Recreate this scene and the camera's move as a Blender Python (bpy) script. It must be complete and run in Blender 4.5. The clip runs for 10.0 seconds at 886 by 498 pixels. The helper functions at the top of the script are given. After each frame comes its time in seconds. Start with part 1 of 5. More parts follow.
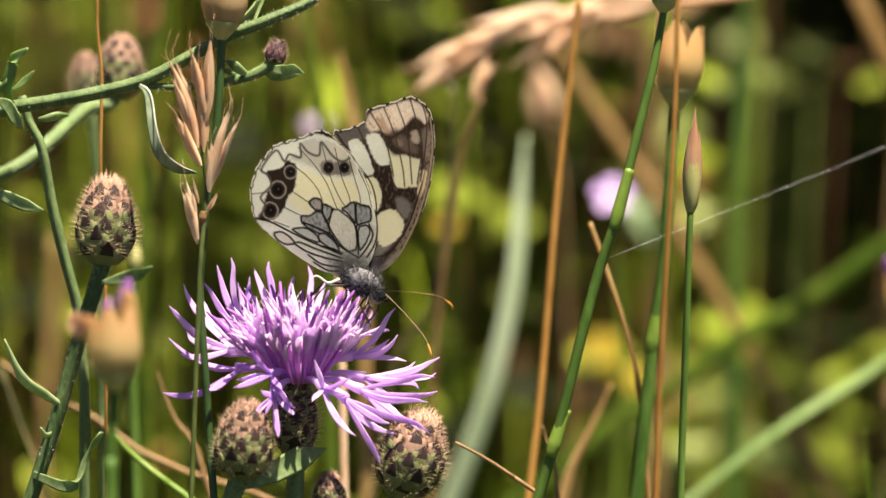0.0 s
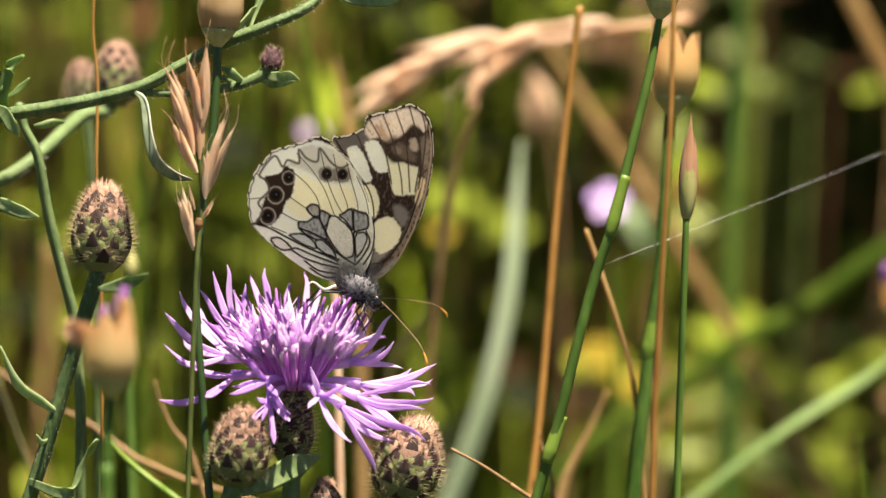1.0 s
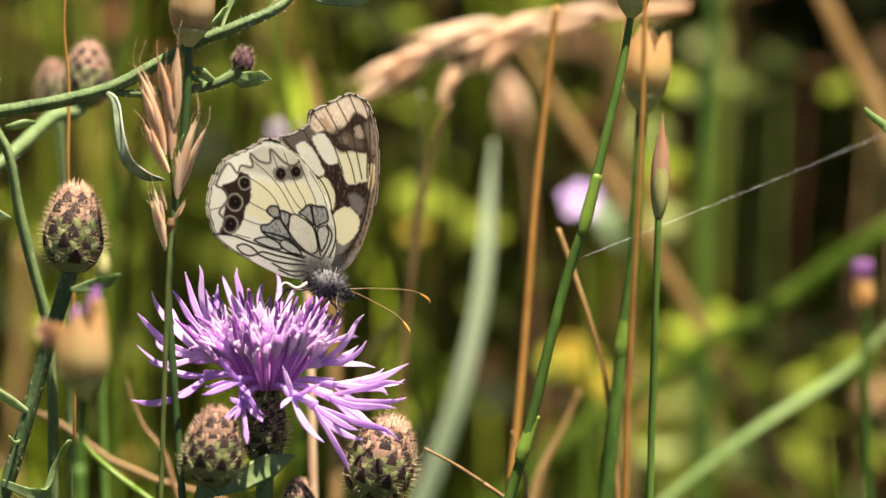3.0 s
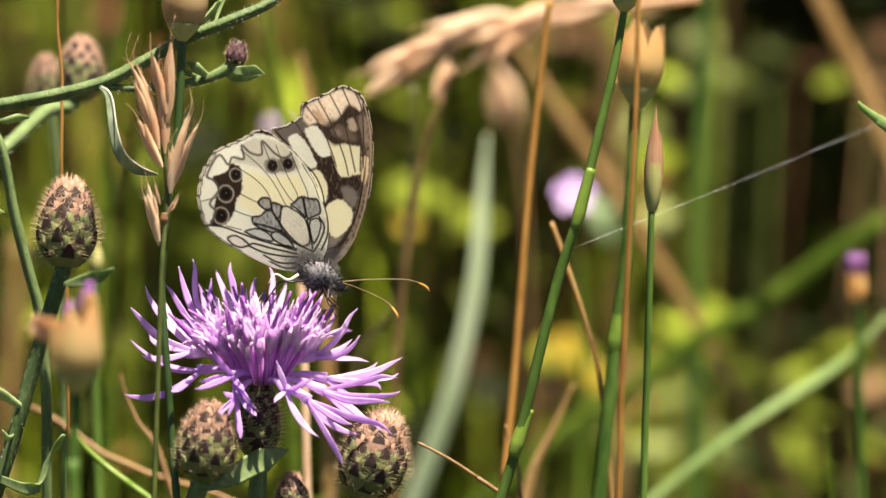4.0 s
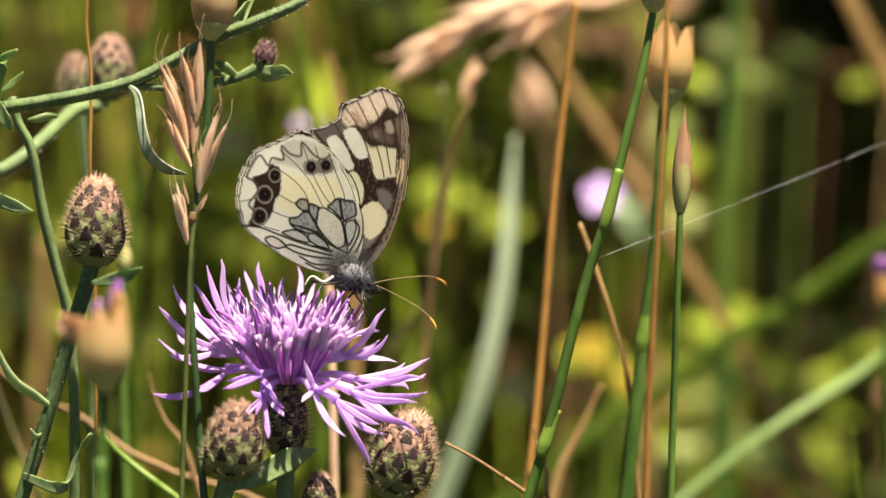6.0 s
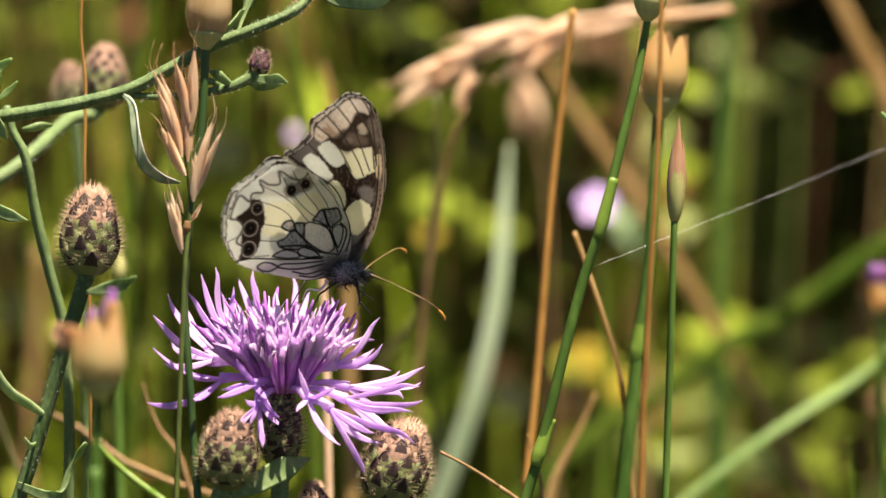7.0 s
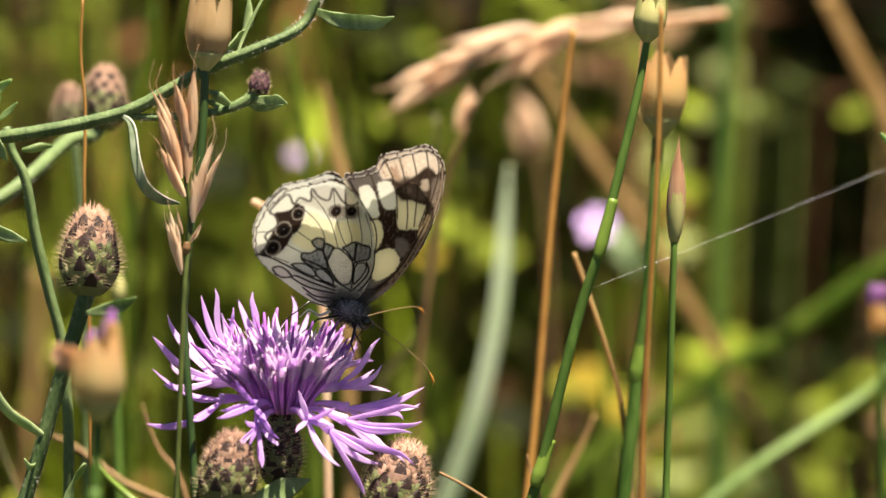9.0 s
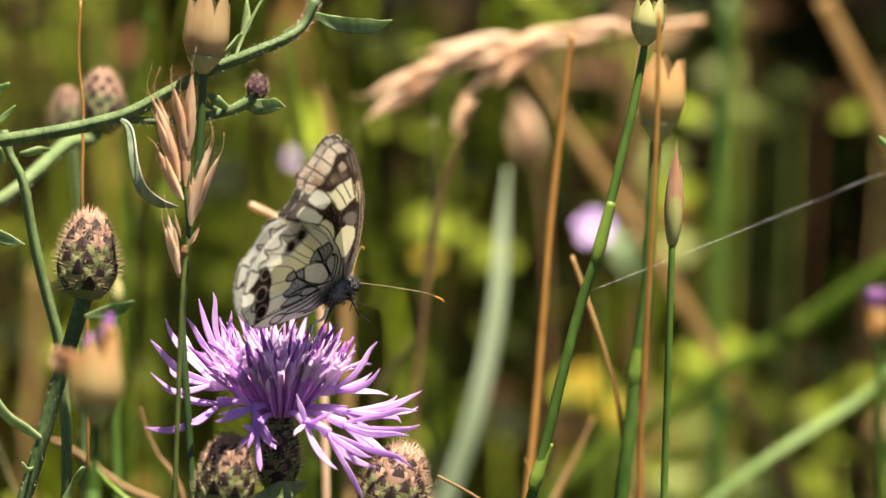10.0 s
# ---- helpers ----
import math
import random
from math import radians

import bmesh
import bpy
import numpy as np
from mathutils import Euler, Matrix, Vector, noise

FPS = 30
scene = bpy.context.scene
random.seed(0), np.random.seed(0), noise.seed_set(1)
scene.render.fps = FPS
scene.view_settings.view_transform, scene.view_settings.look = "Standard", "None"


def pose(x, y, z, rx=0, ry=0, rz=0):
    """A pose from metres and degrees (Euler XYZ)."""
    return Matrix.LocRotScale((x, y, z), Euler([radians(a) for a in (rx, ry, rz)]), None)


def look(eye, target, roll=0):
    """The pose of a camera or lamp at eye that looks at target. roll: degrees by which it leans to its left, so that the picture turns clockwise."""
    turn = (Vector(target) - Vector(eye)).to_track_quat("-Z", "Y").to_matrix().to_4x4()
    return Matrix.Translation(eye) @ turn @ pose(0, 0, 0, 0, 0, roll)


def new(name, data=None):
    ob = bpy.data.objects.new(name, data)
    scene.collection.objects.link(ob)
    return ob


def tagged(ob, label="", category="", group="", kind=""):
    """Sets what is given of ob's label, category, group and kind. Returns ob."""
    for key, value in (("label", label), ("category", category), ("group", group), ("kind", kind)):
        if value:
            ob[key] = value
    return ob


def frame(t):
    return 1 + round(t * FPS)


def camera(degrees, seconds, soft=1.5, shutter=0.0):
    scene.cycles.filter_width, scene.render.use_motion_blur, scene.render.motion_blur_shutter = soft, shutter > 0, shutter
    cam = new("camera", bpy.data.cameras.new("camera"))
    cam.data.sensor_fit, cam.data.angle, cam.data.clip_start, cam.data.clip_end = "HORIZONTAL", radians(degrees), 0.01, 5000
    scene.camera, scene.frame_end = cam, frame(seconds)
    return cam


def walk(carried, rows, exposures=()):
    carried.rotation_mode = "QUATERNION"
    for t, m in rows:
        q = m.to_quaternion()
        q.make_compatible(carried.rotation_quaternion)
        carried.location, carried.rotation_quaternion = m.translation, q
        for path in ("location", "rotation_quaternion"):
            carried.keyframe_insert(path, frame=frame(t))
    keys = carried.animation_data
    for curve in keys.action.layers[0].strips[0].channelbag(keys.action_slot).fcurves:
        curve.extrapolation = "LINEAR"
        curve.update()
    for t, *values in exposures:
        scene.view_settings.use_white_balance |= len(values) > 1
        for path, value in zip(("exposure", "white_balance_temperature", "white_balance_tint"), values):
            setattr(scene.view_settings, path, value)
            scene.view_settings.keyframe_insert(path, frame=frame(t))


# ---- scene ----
# Sight frame: x to the right, y away along the first line of sight, z up across it.
# Bearings are read on a grid of 13 units to the millimetre at the flower's distance.
REACH = 0.429            # eye to flower, m
TILT = 22.0              # degrees the camera looks down
GRID = 13000.0
CENTRE = Vector((0.0, 0.0, 0.43))
SIGHT = Euler((radians(-TILT), 0, 0)).to_matrix()
EYE = CENTRE - SIGHT @ Vector((0, REACH, 0))
MM = 0.001


def at(x, y, w=0.0):
    """The place on the bearing (x, y), w millimetres beyond the flower's distance."""
    k = (REACH + w * MM) / REACH
    return CENTRE + SIGHT @ Vector(((x - 784) / GRID * k, w * MM, (441 - y) / GRID * k))


cam = camera(16.0, 10.0, soft=1.5)
cam.data.dof.use_dof = True
cam.data.dof.focus_distance = REACH
cam.data.dof.aperture_fstop = 13.0
TURNS = (
    (0.0, 0.0, 0.0), (0.5, -0.031, 0.078), (1.0, -0.079, 0.122), (1.5, -0.157, 0.115), (2.0, -0.292, 0.126),
    (2.5, -0.424, 0.138), (3.0, -0.622, 0.110), (3.5, -0.73, 0.06), (4.0, -0.75, 0.005), (4.5, -0.682, -0.05),
    (5.0, -0.478, -0.083), (5.5, -0.242, -0.066), (6.0, -0.20, 0.01), (6.5, -0.27, 0.10), (7.0, -0.307, 0.170),
    (7.5, -0.261, 0.248), (8.0, -0.245, 0.388), (8.5, -0.252, 0.466), (9.0, -0.314, 0.549), (9.5, -0.392, 0.613),
    (10.0, -0.355, 0.610))
walk(cam, [(t, pose(*EYE, 90 - TILT + up, 0, turn)) for t, turn, up in TURNS], [(0.0, 1.74, 7350, 13), (10.0, 1.74, 7350, 13)])

# Daylight: high sun, to the right and slightly behind the flower.
world = bpy.data.worlds.new("sky")
scene.world = world
world.use_nodes = True
SUN_HIGH, SUN_SIDE = 77.0, 55.0      # elevation; degrees to the right of straight ahead
nodes, links = world.node_tree.nodes, world.node_tree.links
sky = nodes.new("ShaderNodeTexSky")
sky.sky_type, sky.sun_disc = "NISHITA", False
sky.sun_elevation, sky.sun_rotation = radians(SUN_HIGH), radians(SUN_SIDE)
nodes["Background"].inputs["Strength"].default_value = 0.028
links.new(sky.outputs[0], nodes["Background"].inputs["Color"])
sun = new("sun", bpy.data.lights.new("sun", "SUN"))
sun.data.energy, sun.data.angle, sun.data.color = 5.0, radians(0.5), (1.0, 0.93, 0.80)
TOWARDS = Vector((math.sin(radians(SUN_SIDE)) * math.cos(radians(SUN_HIGH)),
                  math.cos(radians(SUN_SIDE)) * math.cos(radians(SUN_HIGH)), math.sin(radians(SUN_HIGH))))
sun.matrix_world = look(CENTRE + TOWARDS * 3, CENTRE)


# ---- materials ----
def plant(name, dark, light, rough=0.55, thin=0.0, scale=900.0, streak=1.0, bump=0.25, spec=0.35, island=0.0, tint=None):
    """A plant surface: mottled at two scales, drawn out along the stem by streak, thin ones let light through."""
    m = bpy.data.materials.new(name)
    m.use_nodes = True
    n, l = m.node_tree.nodes, m.node_tree.links
    b = n["Principled BSDF"]
    co = n.new("ShaderNodeTexCoord")
    mp = n.new("ShaderNodeMapping")
    mp.inputs["Scale"].default_value = (1, 1, 1 / streak)
    l.new(co.outputs["Object"], mp.inputs["Vector"])
    fine, broad = n.new("ShaderNodeTexNoise"), n.new("ShaderNodeTexNoise")
    fine.inputs["Scale"].default_value, broad.inputs["Scale"].default_value = scale, scale / 7
    fine.inputs["Detail"].default_value = 4
    for t in (fine, broad):
        l.new(mp.outputs[0], t.inputs["Vector"])
    add = n.new("ShaderNodeMath")
    add.operation = "ADD"
    l.new(fine.outputs["Fac"], add.inputs[0])
    l.new(broad.outputs["Fac"], add.inputs[1])
    rand = n.new("ShaderNodeObjectInfo") if not island else n.new("ShaderNodeNewGeometry")
    shift = n.new("ShaderNodeMath")
    shift.operation = "MULTIPLY_ADD"
    l.new(rand.outputs["Random" if not island else "Random Per Island"], shift.inputs[0])
    shift.inputs[1].default_value = 0.35 if not island else island
    l.new(add.outputs[0], shift.inputs[2])
    ramp = n.new("ShaderNodeValToRGB")
    half = n.new("ShaderNodeMath")
    half.operation = "MULTIPLY"
    half.inputs[1].default_value = 0.5 if island else 0.6
    l.new(shift.outputs[0], half.inputs[0])
    ramp.color_ramp.elements[0].position = 0.5 + 0.08 * (island > 0)
    ramp.color_ramp.elements[1].position = 0.85 + 0.11 * (island > 0)
    ramp.color_ramp.elements[0].color, ramp.color_ramp.elements[1].color = (*dark, 1), (*light, 1)
    if tint:
        e = ramp.color_ramp.elements.new((ramp.color_ramp.elements[0].position + ramp.color_ramp.elements[-1].position) / 2)
        e.color = (*tint, 1)
    l.new(half.outputs[0], ramp.inputs["Fac"])
    l.new(ramp.outputs[0], b.inputs["Base Color"])
    b.inputs["Roughness"].default_value = rough
    b.inputs["Specular IOR Level"].default_value = spec
    bp = n.new("ShaderNodeBump")
    bp.inputs["Strength"].default_value, bp.inputs["Distance"].default_value = bump, 0.0002
    l.new(fine.outputs["Fac"], bp.inputs["Height"])
    l.new(bp.outputs[0], b.inputs["Normal"])
    if thin:
        tr, mix = n.new("ShaderNodeBsdfTranslucent"), n.new("ShaderNodeMixShader")
        l.new(ramp.outputs[0], tr.inputs["Color"])
        mix.inputs["Fac"].default_value = thin
        l.new(b.outputs[0], mix.inputs[1])
        l.new(tr.outputs[0], mix.inputs[2])
        l.new(mix.outputs[0], n["Material Output"].inputs["Surface"])
    return m


def wing_material(name):
    """Scaled wing membrane: the pattern's colours, a fine dust of scales, light shining through."""
    m = bpy.data.materials.new(name)
    m.use_nodes = True
    n, l = m.node_tree.nodes, m.node_tree.links
    b = n["Principled BSDF"]
    pat = n.new("ShaderNodeAttribute")
    pat.attribute_name = "pattern"
    co, fine = n.new("ShaderNodeTexCoord"), n.new("ShaderNodeTexNoise")
    fine.inputs["Scale"].default_value, fine.inputs["Detail"].default_value = 5000, 3
    l.new(co.outputs["Object"], fine.inputs["Vector"])
    mix = n.new("ShaderNodeMix")
    mix.data_type, mix.blend_type = "RGBA", "MULTIPLY"
    mix.inputs["Factor"].default_value = 0.22
    grey = n.new("ShaderNodeValToRGB")
    grey.color_ramp.elements[0].position, grey.color_ramp.elements[1].position = 0.3, 0.65
    grey.color_ramp.elements[0].color = (0.55, 0.52, 0.5, 1)
    l.new(fine.outputs["Fac"], grey.inputs["Fac"])
    l.new(pat.outputs["Color"], mix.inputs["A"])
    l.new(grey.outputs[0], mix.inputs["B"])
    face = n.new("ShaderNodeMix")
    face.data_type, face.blend_type = "RGBA", "MULTIPLY"
    face.inputs["Factor"].default_value = 1.0
    face.inputs["B"].default_value = (0.98, 0.97, 0.95, 1)
    l.new(mix.outputs["Result"], face.inputs["A"])
    l.new(face.outputs["Result"], b.inputs["Base Color"])
    b.inputs["Roughness"].default_value = 0.8
    b.inputs["Specular IOR Level"].default_value = 0.05
    bp = n.new("ShaderNodeBump")
    bp.inputs["Strength"].default_value, bp.inputs["Distance"].default_value = 0.3, 0.0001
    l.new(fine.outputs["Fac"], bp.inputs["Height"])
    l.new(bp.outputs[0], b.inputs["Normal"])
    tr, ms = n.new("ShaderNodeBsdfTranslucent"), n.new("ShaderNodeMixShader")
    l.new(mix.outputs["Result"], tr.inputs["Color"])
    ms.inputs["Fac"].default_value = 0.60
    l.new(b.outputs[0], ms.inputs[1])
    l.new(tr.outputs[0], ms.inputs[2])
    l.new(ms.outputs[0], n["Material Output"].inputs["Surface"])
    return m


STEM = plant("knapweed_stem_green", (0.038, 0.080, 0.022), (0.130, 0.195, 0.075), 0.6, 0, 1900, 3, 0.6)
LEAF = plant("knapweed_leaf_grey_green", (0.15, 0.24, 0.08), (0.36, 0.47, 0.24), 0.5, 0.45, 1200, 3)
HOARY = plant("hoary_leaf", (0.13, 0.19, 0.11), (0.38, 0.45, 0.32), 0.5, 0.35, 900, 4)
BRACT = plant("bract_green", (0.045, 0.065, 0.022), (0.19, 0.22, 0.09), 0.55, 0.1, 1200, 2)
BRACT_TIP = plant("bract_tip_brown", (0.010, 0.005, 0.005), (0.035, 0.016, 0.014), 0.7, 0, 2000)
BRISTLE = plant("bristle_tan", (0.50, 0.35, 0.22), (0.80, 0.63, 0.44), 0.5, 0.3, 1500)
PINK_DOWN = plant("pink_tan_down", (0.20, 0.11, 0.085), (0.56, 0.36, 0.27), 0.7, 0.2, 1500)
PETAL = plant("petal_mauve", (0.68, 0.40, 0.90), (0.87, 0.66, 0.98), 0.5, 0.6, 500, 6, 0.15)
PETAL_IN = plant("petal_pale_mauve", (0.74, 0.42, 0.88), (0.98, 0.90, 0.98), 0.5, 0.62, 700, 6, 0.15)
PETAL_TUBE = plant("floret_tube_magenta", (0.62, 0.22, 0.70), (0.82, 0.46, 0.88), 0.5, 0.5, 700, 6, 0.15)
ANTHER = plant("anther_deep_purple", (0.17, 0.035, 0.26), (0.44, 0.15, 0.56), 0.5, 0.1, 900, 4)
SMOOTH_STEM = plant("smooth_stem_green", (0.028, 0.074, 0.010), (0.085, 0.16, 0.030), 0.5, 0, 700, 12, 0.15, 0.2)
NODE = plant("stem_node_yellow_green", (0.07, 0.14, 0.014), (0.15, 0.24, 0.035), 0.45, 0, 700, 4)
OCHRE = plant("ochre_dry_stalk", (0.20, 0.09, 0.017), (0.33, 0.17, 0.042), 0.5, 0, 700, 12)
BROWN = plant("brown_dry_stalk", (0.14, 0.075, 0.03), (0.28, 0.17, 0.08), 0.6, 0, 700, 12)
STRAW = plant("straw_husk", (0.66, 0.39, 0.23), (0.93, 0.73, 0.53), 0.5, 0.45, 900, 6)
CALYX = plant("papery_calyx_tan", (0.62, 0.38, 0.15), (0.86, 0.65, 0.34), 0.5, 0.7, 600, 5)
CALYX_PALE = plant("papery_calyx_pale", (0.50, 0.32, 0.15), (0.74, 0.54, 0.31), 0.5, 0.6, 600, 5)
PURPLE_SCALE = plant("purple_bud_scale", (0.05, 0.02, 0.035), (0.16, 0.07, 0.10), 0.6, 0, 1500)
CALYX_GREEN = plant("calyx_green", (0.30, 0.32, 0.10), (0.52, 0.50, 0.22), 0.5, 0.25, 600, 5)
CALYX_PINK = plant("calyx_pink_tip", (0.36, 0.19, 0.11), (0.52, 0.34, 0.22), 0.5, 0.25, 600, 5)


def graded(name, low, high, tall, thin):
    """A papery calyx, green-yellow at its foot and orange tan towards the teeth, with faint ribs."""
    m = plant(name, low, high, 0.5, thin, 600, 5)
    n, l = m.node_tree.nodes, m.node_tree.links
    co, sep, ramp = n.new("ShaderNodeTexCoord"), n.new("ShaderNodeSeparateXYZ"), n.new("ShaderNodeMapRange")
    l.new(co.outputs["Object"], sep.inputs[0])
    ramp.inputs["From Min"].default_value, ramp.inputs["From Max"].default_value = 0.15 * tall, 0.85 * tall
    l.new(sep.outputs["Z"], ramp.inputs["Value"])
    rows = [q for q in n if q.type == "VALTORGB"][0]
    feed = rows.inputs["Fac"].links[0].from_socket
    add = n.new("ShaderNodeMath")
    add.operation = "MULTIPLY_ADD"
    add.inputs[1].default_value = 0.28
    l.new(feed, add.inputs[0])
    lift = n.new("ShaderNodeMath")
    lift.operation = "MULTIPLY_ADD"
    lift.inputs[1].default_value, lift.inputs[2].default_value = 0.44, 0.30
    l.new(ramp.outputs["Result"], lift.inputs[0])
    l.new(lift.outputs[0], add.inputs[2])
    l.new(add.outputs[0], rows.inputs["Fac"])
    return m


CALYX_RIPE = graded("ripe_calyx", (0.56, 0.55, 0.27), (0.90, 0.58, 0.30), 0.0135, 0.65)
SEED_DARK = plant("ripe_capsule_dark_green", (0.05, 0.07, 0.02), (0.14, 0.16, 0.06), 0.6, 0, 700)
PALE_BLADE = plant("pale_grass_blade", (0.62, 0.76, 0.50), (0.80, 0.91, 0.70), 0.6, 0.6, 300, 12)
GREEN_BLADE = plant("green_grass_blade", (0.07, 0.14, 0.012), (0.17, 0.26, 0.035), 0.6, 0.5, 300, 12, 0.2, 0.15)
FRESH_BLADE = plant("fresh_green_blade", (0.20, 0.34, 0.10), (0.38, 0.52, 0.24), 0.6, 0.5, 300, 12, 0.2, 0.15)
DRY_BLADE = plant("dry_tan_blade", (0.42, 0.26, 0.09), (0.62, 0.42, 0.19), 0.6, 0.5, 300, 12)
TEAL_LEAF = plant("blue_green_leaf", (0.30, 0.42, 0.22), (0.46, 0.58, 0.36), 0.5, 0.3, 200)
PINK_PETAL = plant("pink_petal", (0.64, 0.44, 0.86), (0.80, 0.64, 0.95), 0.5, 0.6, 500)
YELLOW_PETAL = plant("yellow_petal", (0.46, 0.35, 0.01), (0.62, 0.49, 0.015), 0.5, 0.6, 500)
MAUVE = plant("withered_mauve_petal", (0.46, 0.18, 0.56), (0.66, 0.36, 0.74), 0.5, 0.5, 500)
SILK = plant("spider_silk", (0.7, 0.72, 0.75), (0.9, 0.92, 0.95), 0.25, 0.4, 900)
# ramp from near-black to bright puts shaded and sunlit blades into the colour
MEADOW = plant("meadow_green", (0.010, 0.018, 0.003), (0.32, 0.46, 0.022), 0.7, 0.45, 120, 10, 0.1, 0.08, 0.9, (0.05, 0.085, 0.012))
PALE_LEAF = plant("pale_meadow_leaf", (0.05, 0.07, 0.02), (0.42, 0.48, 0.20), 0.6, 0.4, 120, 1, 0.1, 0.1, 0.9, (0.18, 0.24, 0.07))
FALLEN = plant("fallen_leaf_brown", (0.06, 0.03, 0.015), (0.40, 0.26, 0.15), 0.7, 0.3, 120, 1, 0.1, 0.06, 0.9, (0.18, 0.10, 0.055))
# near-black copy of the meadow green, with deep shade put into its colour
MEADOW_SHADE = plant("meadow_shade_green", (0.004, 0.005, 0.002), (0.045, 0.050, 0.010), 0.8, 0.12, 120, 10, 0.1, 0.04, 0.9, (0.014, 0.018, 0.005))
DARK_STEM = plant("dark_green_stem", (0.008, 0.024, 0.005), (0.03, 0.070, 0.016), 0.45, 0, 700, 12, 0.15, 0.4)
# here too the near-black end stands in for leaves lying in shade
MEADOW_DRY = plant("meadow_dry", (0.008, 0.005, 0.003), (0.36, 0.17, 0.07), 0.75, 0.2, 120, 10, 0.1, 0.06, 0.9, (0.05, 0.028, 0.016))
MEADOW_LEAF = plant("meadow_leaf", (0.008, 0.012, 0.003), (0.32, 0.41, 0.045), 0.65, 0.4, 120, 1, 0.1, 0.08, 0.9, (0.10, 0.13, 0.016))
OLIVE_STEM = plant("olive_green_stem", (0.030, 0.045, 0.010), (0.085, 0.11, 0.025), 0.45, 0, 700, 12, 0.15, 0.3)
CULM = plant("olive_grass_culm", (0.03, 0.035, 0.010), (0.10, 0.09, 0.03), 0.45, 0, 700, 12)
SOIL = plant("soil_and_litter", (0.014, 0.010, 0.005), (0.06, 0.045, 0.02), 0.9, 0, 60, 1, 0.6, 0.2, 0, (0.026, 0.034, 0.010))
WING = wing_material("marbled_wing")
FUR = plant("grey_fur", (0.006, 0.006, 0.007), (0.26, 0.26, 0.29), 0.7, 0.15, 2500, 1, 0.2, 0.2, 0.9, (0.022, 0.022, 0.025))
CHITIN = plant("black_chitin", (0.008, 0.007, 0.007), (0.03, 0.026, 0.024), 0.35, 0, 1500)
EYE_BLACK = plant("eye_black", (0.004, 0.004, 0.004), (0.010, 0.010, 0.010), 0.12, 0, 1500, 1, 0.05, 0.6)
ANTENNA = plant("antenna_brown", (0.09, 0.055, 0.025), (0.22, 0.15, 0.07), 0.45, 0, 1500)
ANTENNA_TIP = plant("antenna_tip_orange", (0.55, 0.24, 0.04), (0.75, 0.40, 0.10), 0.45, 0.2, 1500)
WHITE_HAIR = plant("white_hair", (0.6, 0.58, 0.54), (0.85, 0.84, 0.8), 0.6, 0.3, 1500)


# ---- shapes ----
def finish(name, bm, mats, parent=None, label=""):
    """Link a bmesh as one smooth mesh object, under parent where one is given."""
    me = bpy.data.meshes.new(name)
    bm.normal_update()
    for f in bm.faces:
        f.smooth = True
    bm.to_mesh(me)
    bm.free()
    for m in (mats if isinstance(mats, (list, tuple)) else [mats]):
        me.materials.append(m)
    ob = new(name, me)
    if parent:
        ob.parent = parent
        ob.matrix_parent_inverse = parent.matrix_world.inverted()
    if label:
        tagged(ob, label)
    return ob


def part(name, bm, mats, parent, label=""):
    return finish(name, bm, mats, parent, label)


def piece(name, me, parent, m):
    """A part on a shared mesh, at the pose m in its parent's space."""
    ob = new(name, me)
    ob.parent = parent
    ob.matrix_basis = m
    return ob


def base(name, place, label, category, group="", kind=""):
    """An Empty at a thing's foot."""
    ob = new(name)
    ob.empty_display_size = 0.005
    ob.location = place
    ob.matrix_world = Matrix.Translation(place)
    return tagged(ob, label, category, group, kind)


def smooth_line(pts, sub=5):
    """A Catmull-Rom line through the points."""
    p = [Vector(q) for q in pts]
    if len(p) < 3:
        return [p[0].lerp(p[-1], i / sub) for i in range(sub + 1)]
    out = []
    q = [p[0] * 2 - p[1], *p, p[-1] * 2 - p[-2]]
    for i in range(1, len(q) - 2):
        for k in range(sub):
            t = k / sub
            a, b, c, d = q[i - 1:i + 3]
            out.append(0.5 * (2 * b + (c - a) * t + (2 * a - 5 * b + 4 * c - d) * t * t + (3 * b - a - 3 * c + d) * t ** 3))
    return out + [p[-1]]


def spread(vals, n):
    """Values spread evenly over n places."""
    vals = [vals, vals] if isinstance(vals, (int, float)) else vals
    return np.interp(np.linspace(0, 1, n), np.linspace(0, 1, len(vals)), vals)


def sweep(bm, pts, wide, thick=None, side=None, n=8, sub=5, mat=0, ridge=0.0, fold=0.0):
    """A tube or, with a thickness, a leaf along pts; wide and thick are half the width and half the thickness from end to end."""
    line = smooth_line(pts, sub)
    w = spread(wide, len(line))
    h = spread(thick, len(line)) if thick is not None else w
    ref = Vector(side) if side is not None else None
    rings, last = [], None
    for i, p in enumerate(line):
        d = (line[min(i + 1, len(line) - 1)] - line[max(i - 1, 0)]).normalized()
        s = ref if ref is not None else (last if last is not None else (Vector((1, 0, 0)) if abs(d.x) < 0.9 else Vector((0, 1, 0))))
        s = (s - d * s.dot(d)).normalized()
        last = s
        u = d.cross(s)
        ring = []
        for k in range(n):
            a = 2 * math.pi * k / n
            r = 1 + (ridge if k % 2 else -ridge)
            c = math.cos(a)
            ring.append(bm.verts.new(p + s * (w[i] * c * r) + u * (h[i] * math.sin(a) * r + fold * w[i] * c * c)))
        rings.append(ring)
    for a, b in zip(rings, rings[1:]):
        for k in range(n):
            f = bm.faces.new((a[k], a[(k + 1) % n], b[(k + 1) % n], b[k]))
            f.material_index = mat
    for ring, turn in ((rings[0], True), (rings[-1], False)):
        f = bm.faces.new(ring[::-1] if turn else ring)
        f.material_index = mat
    return line


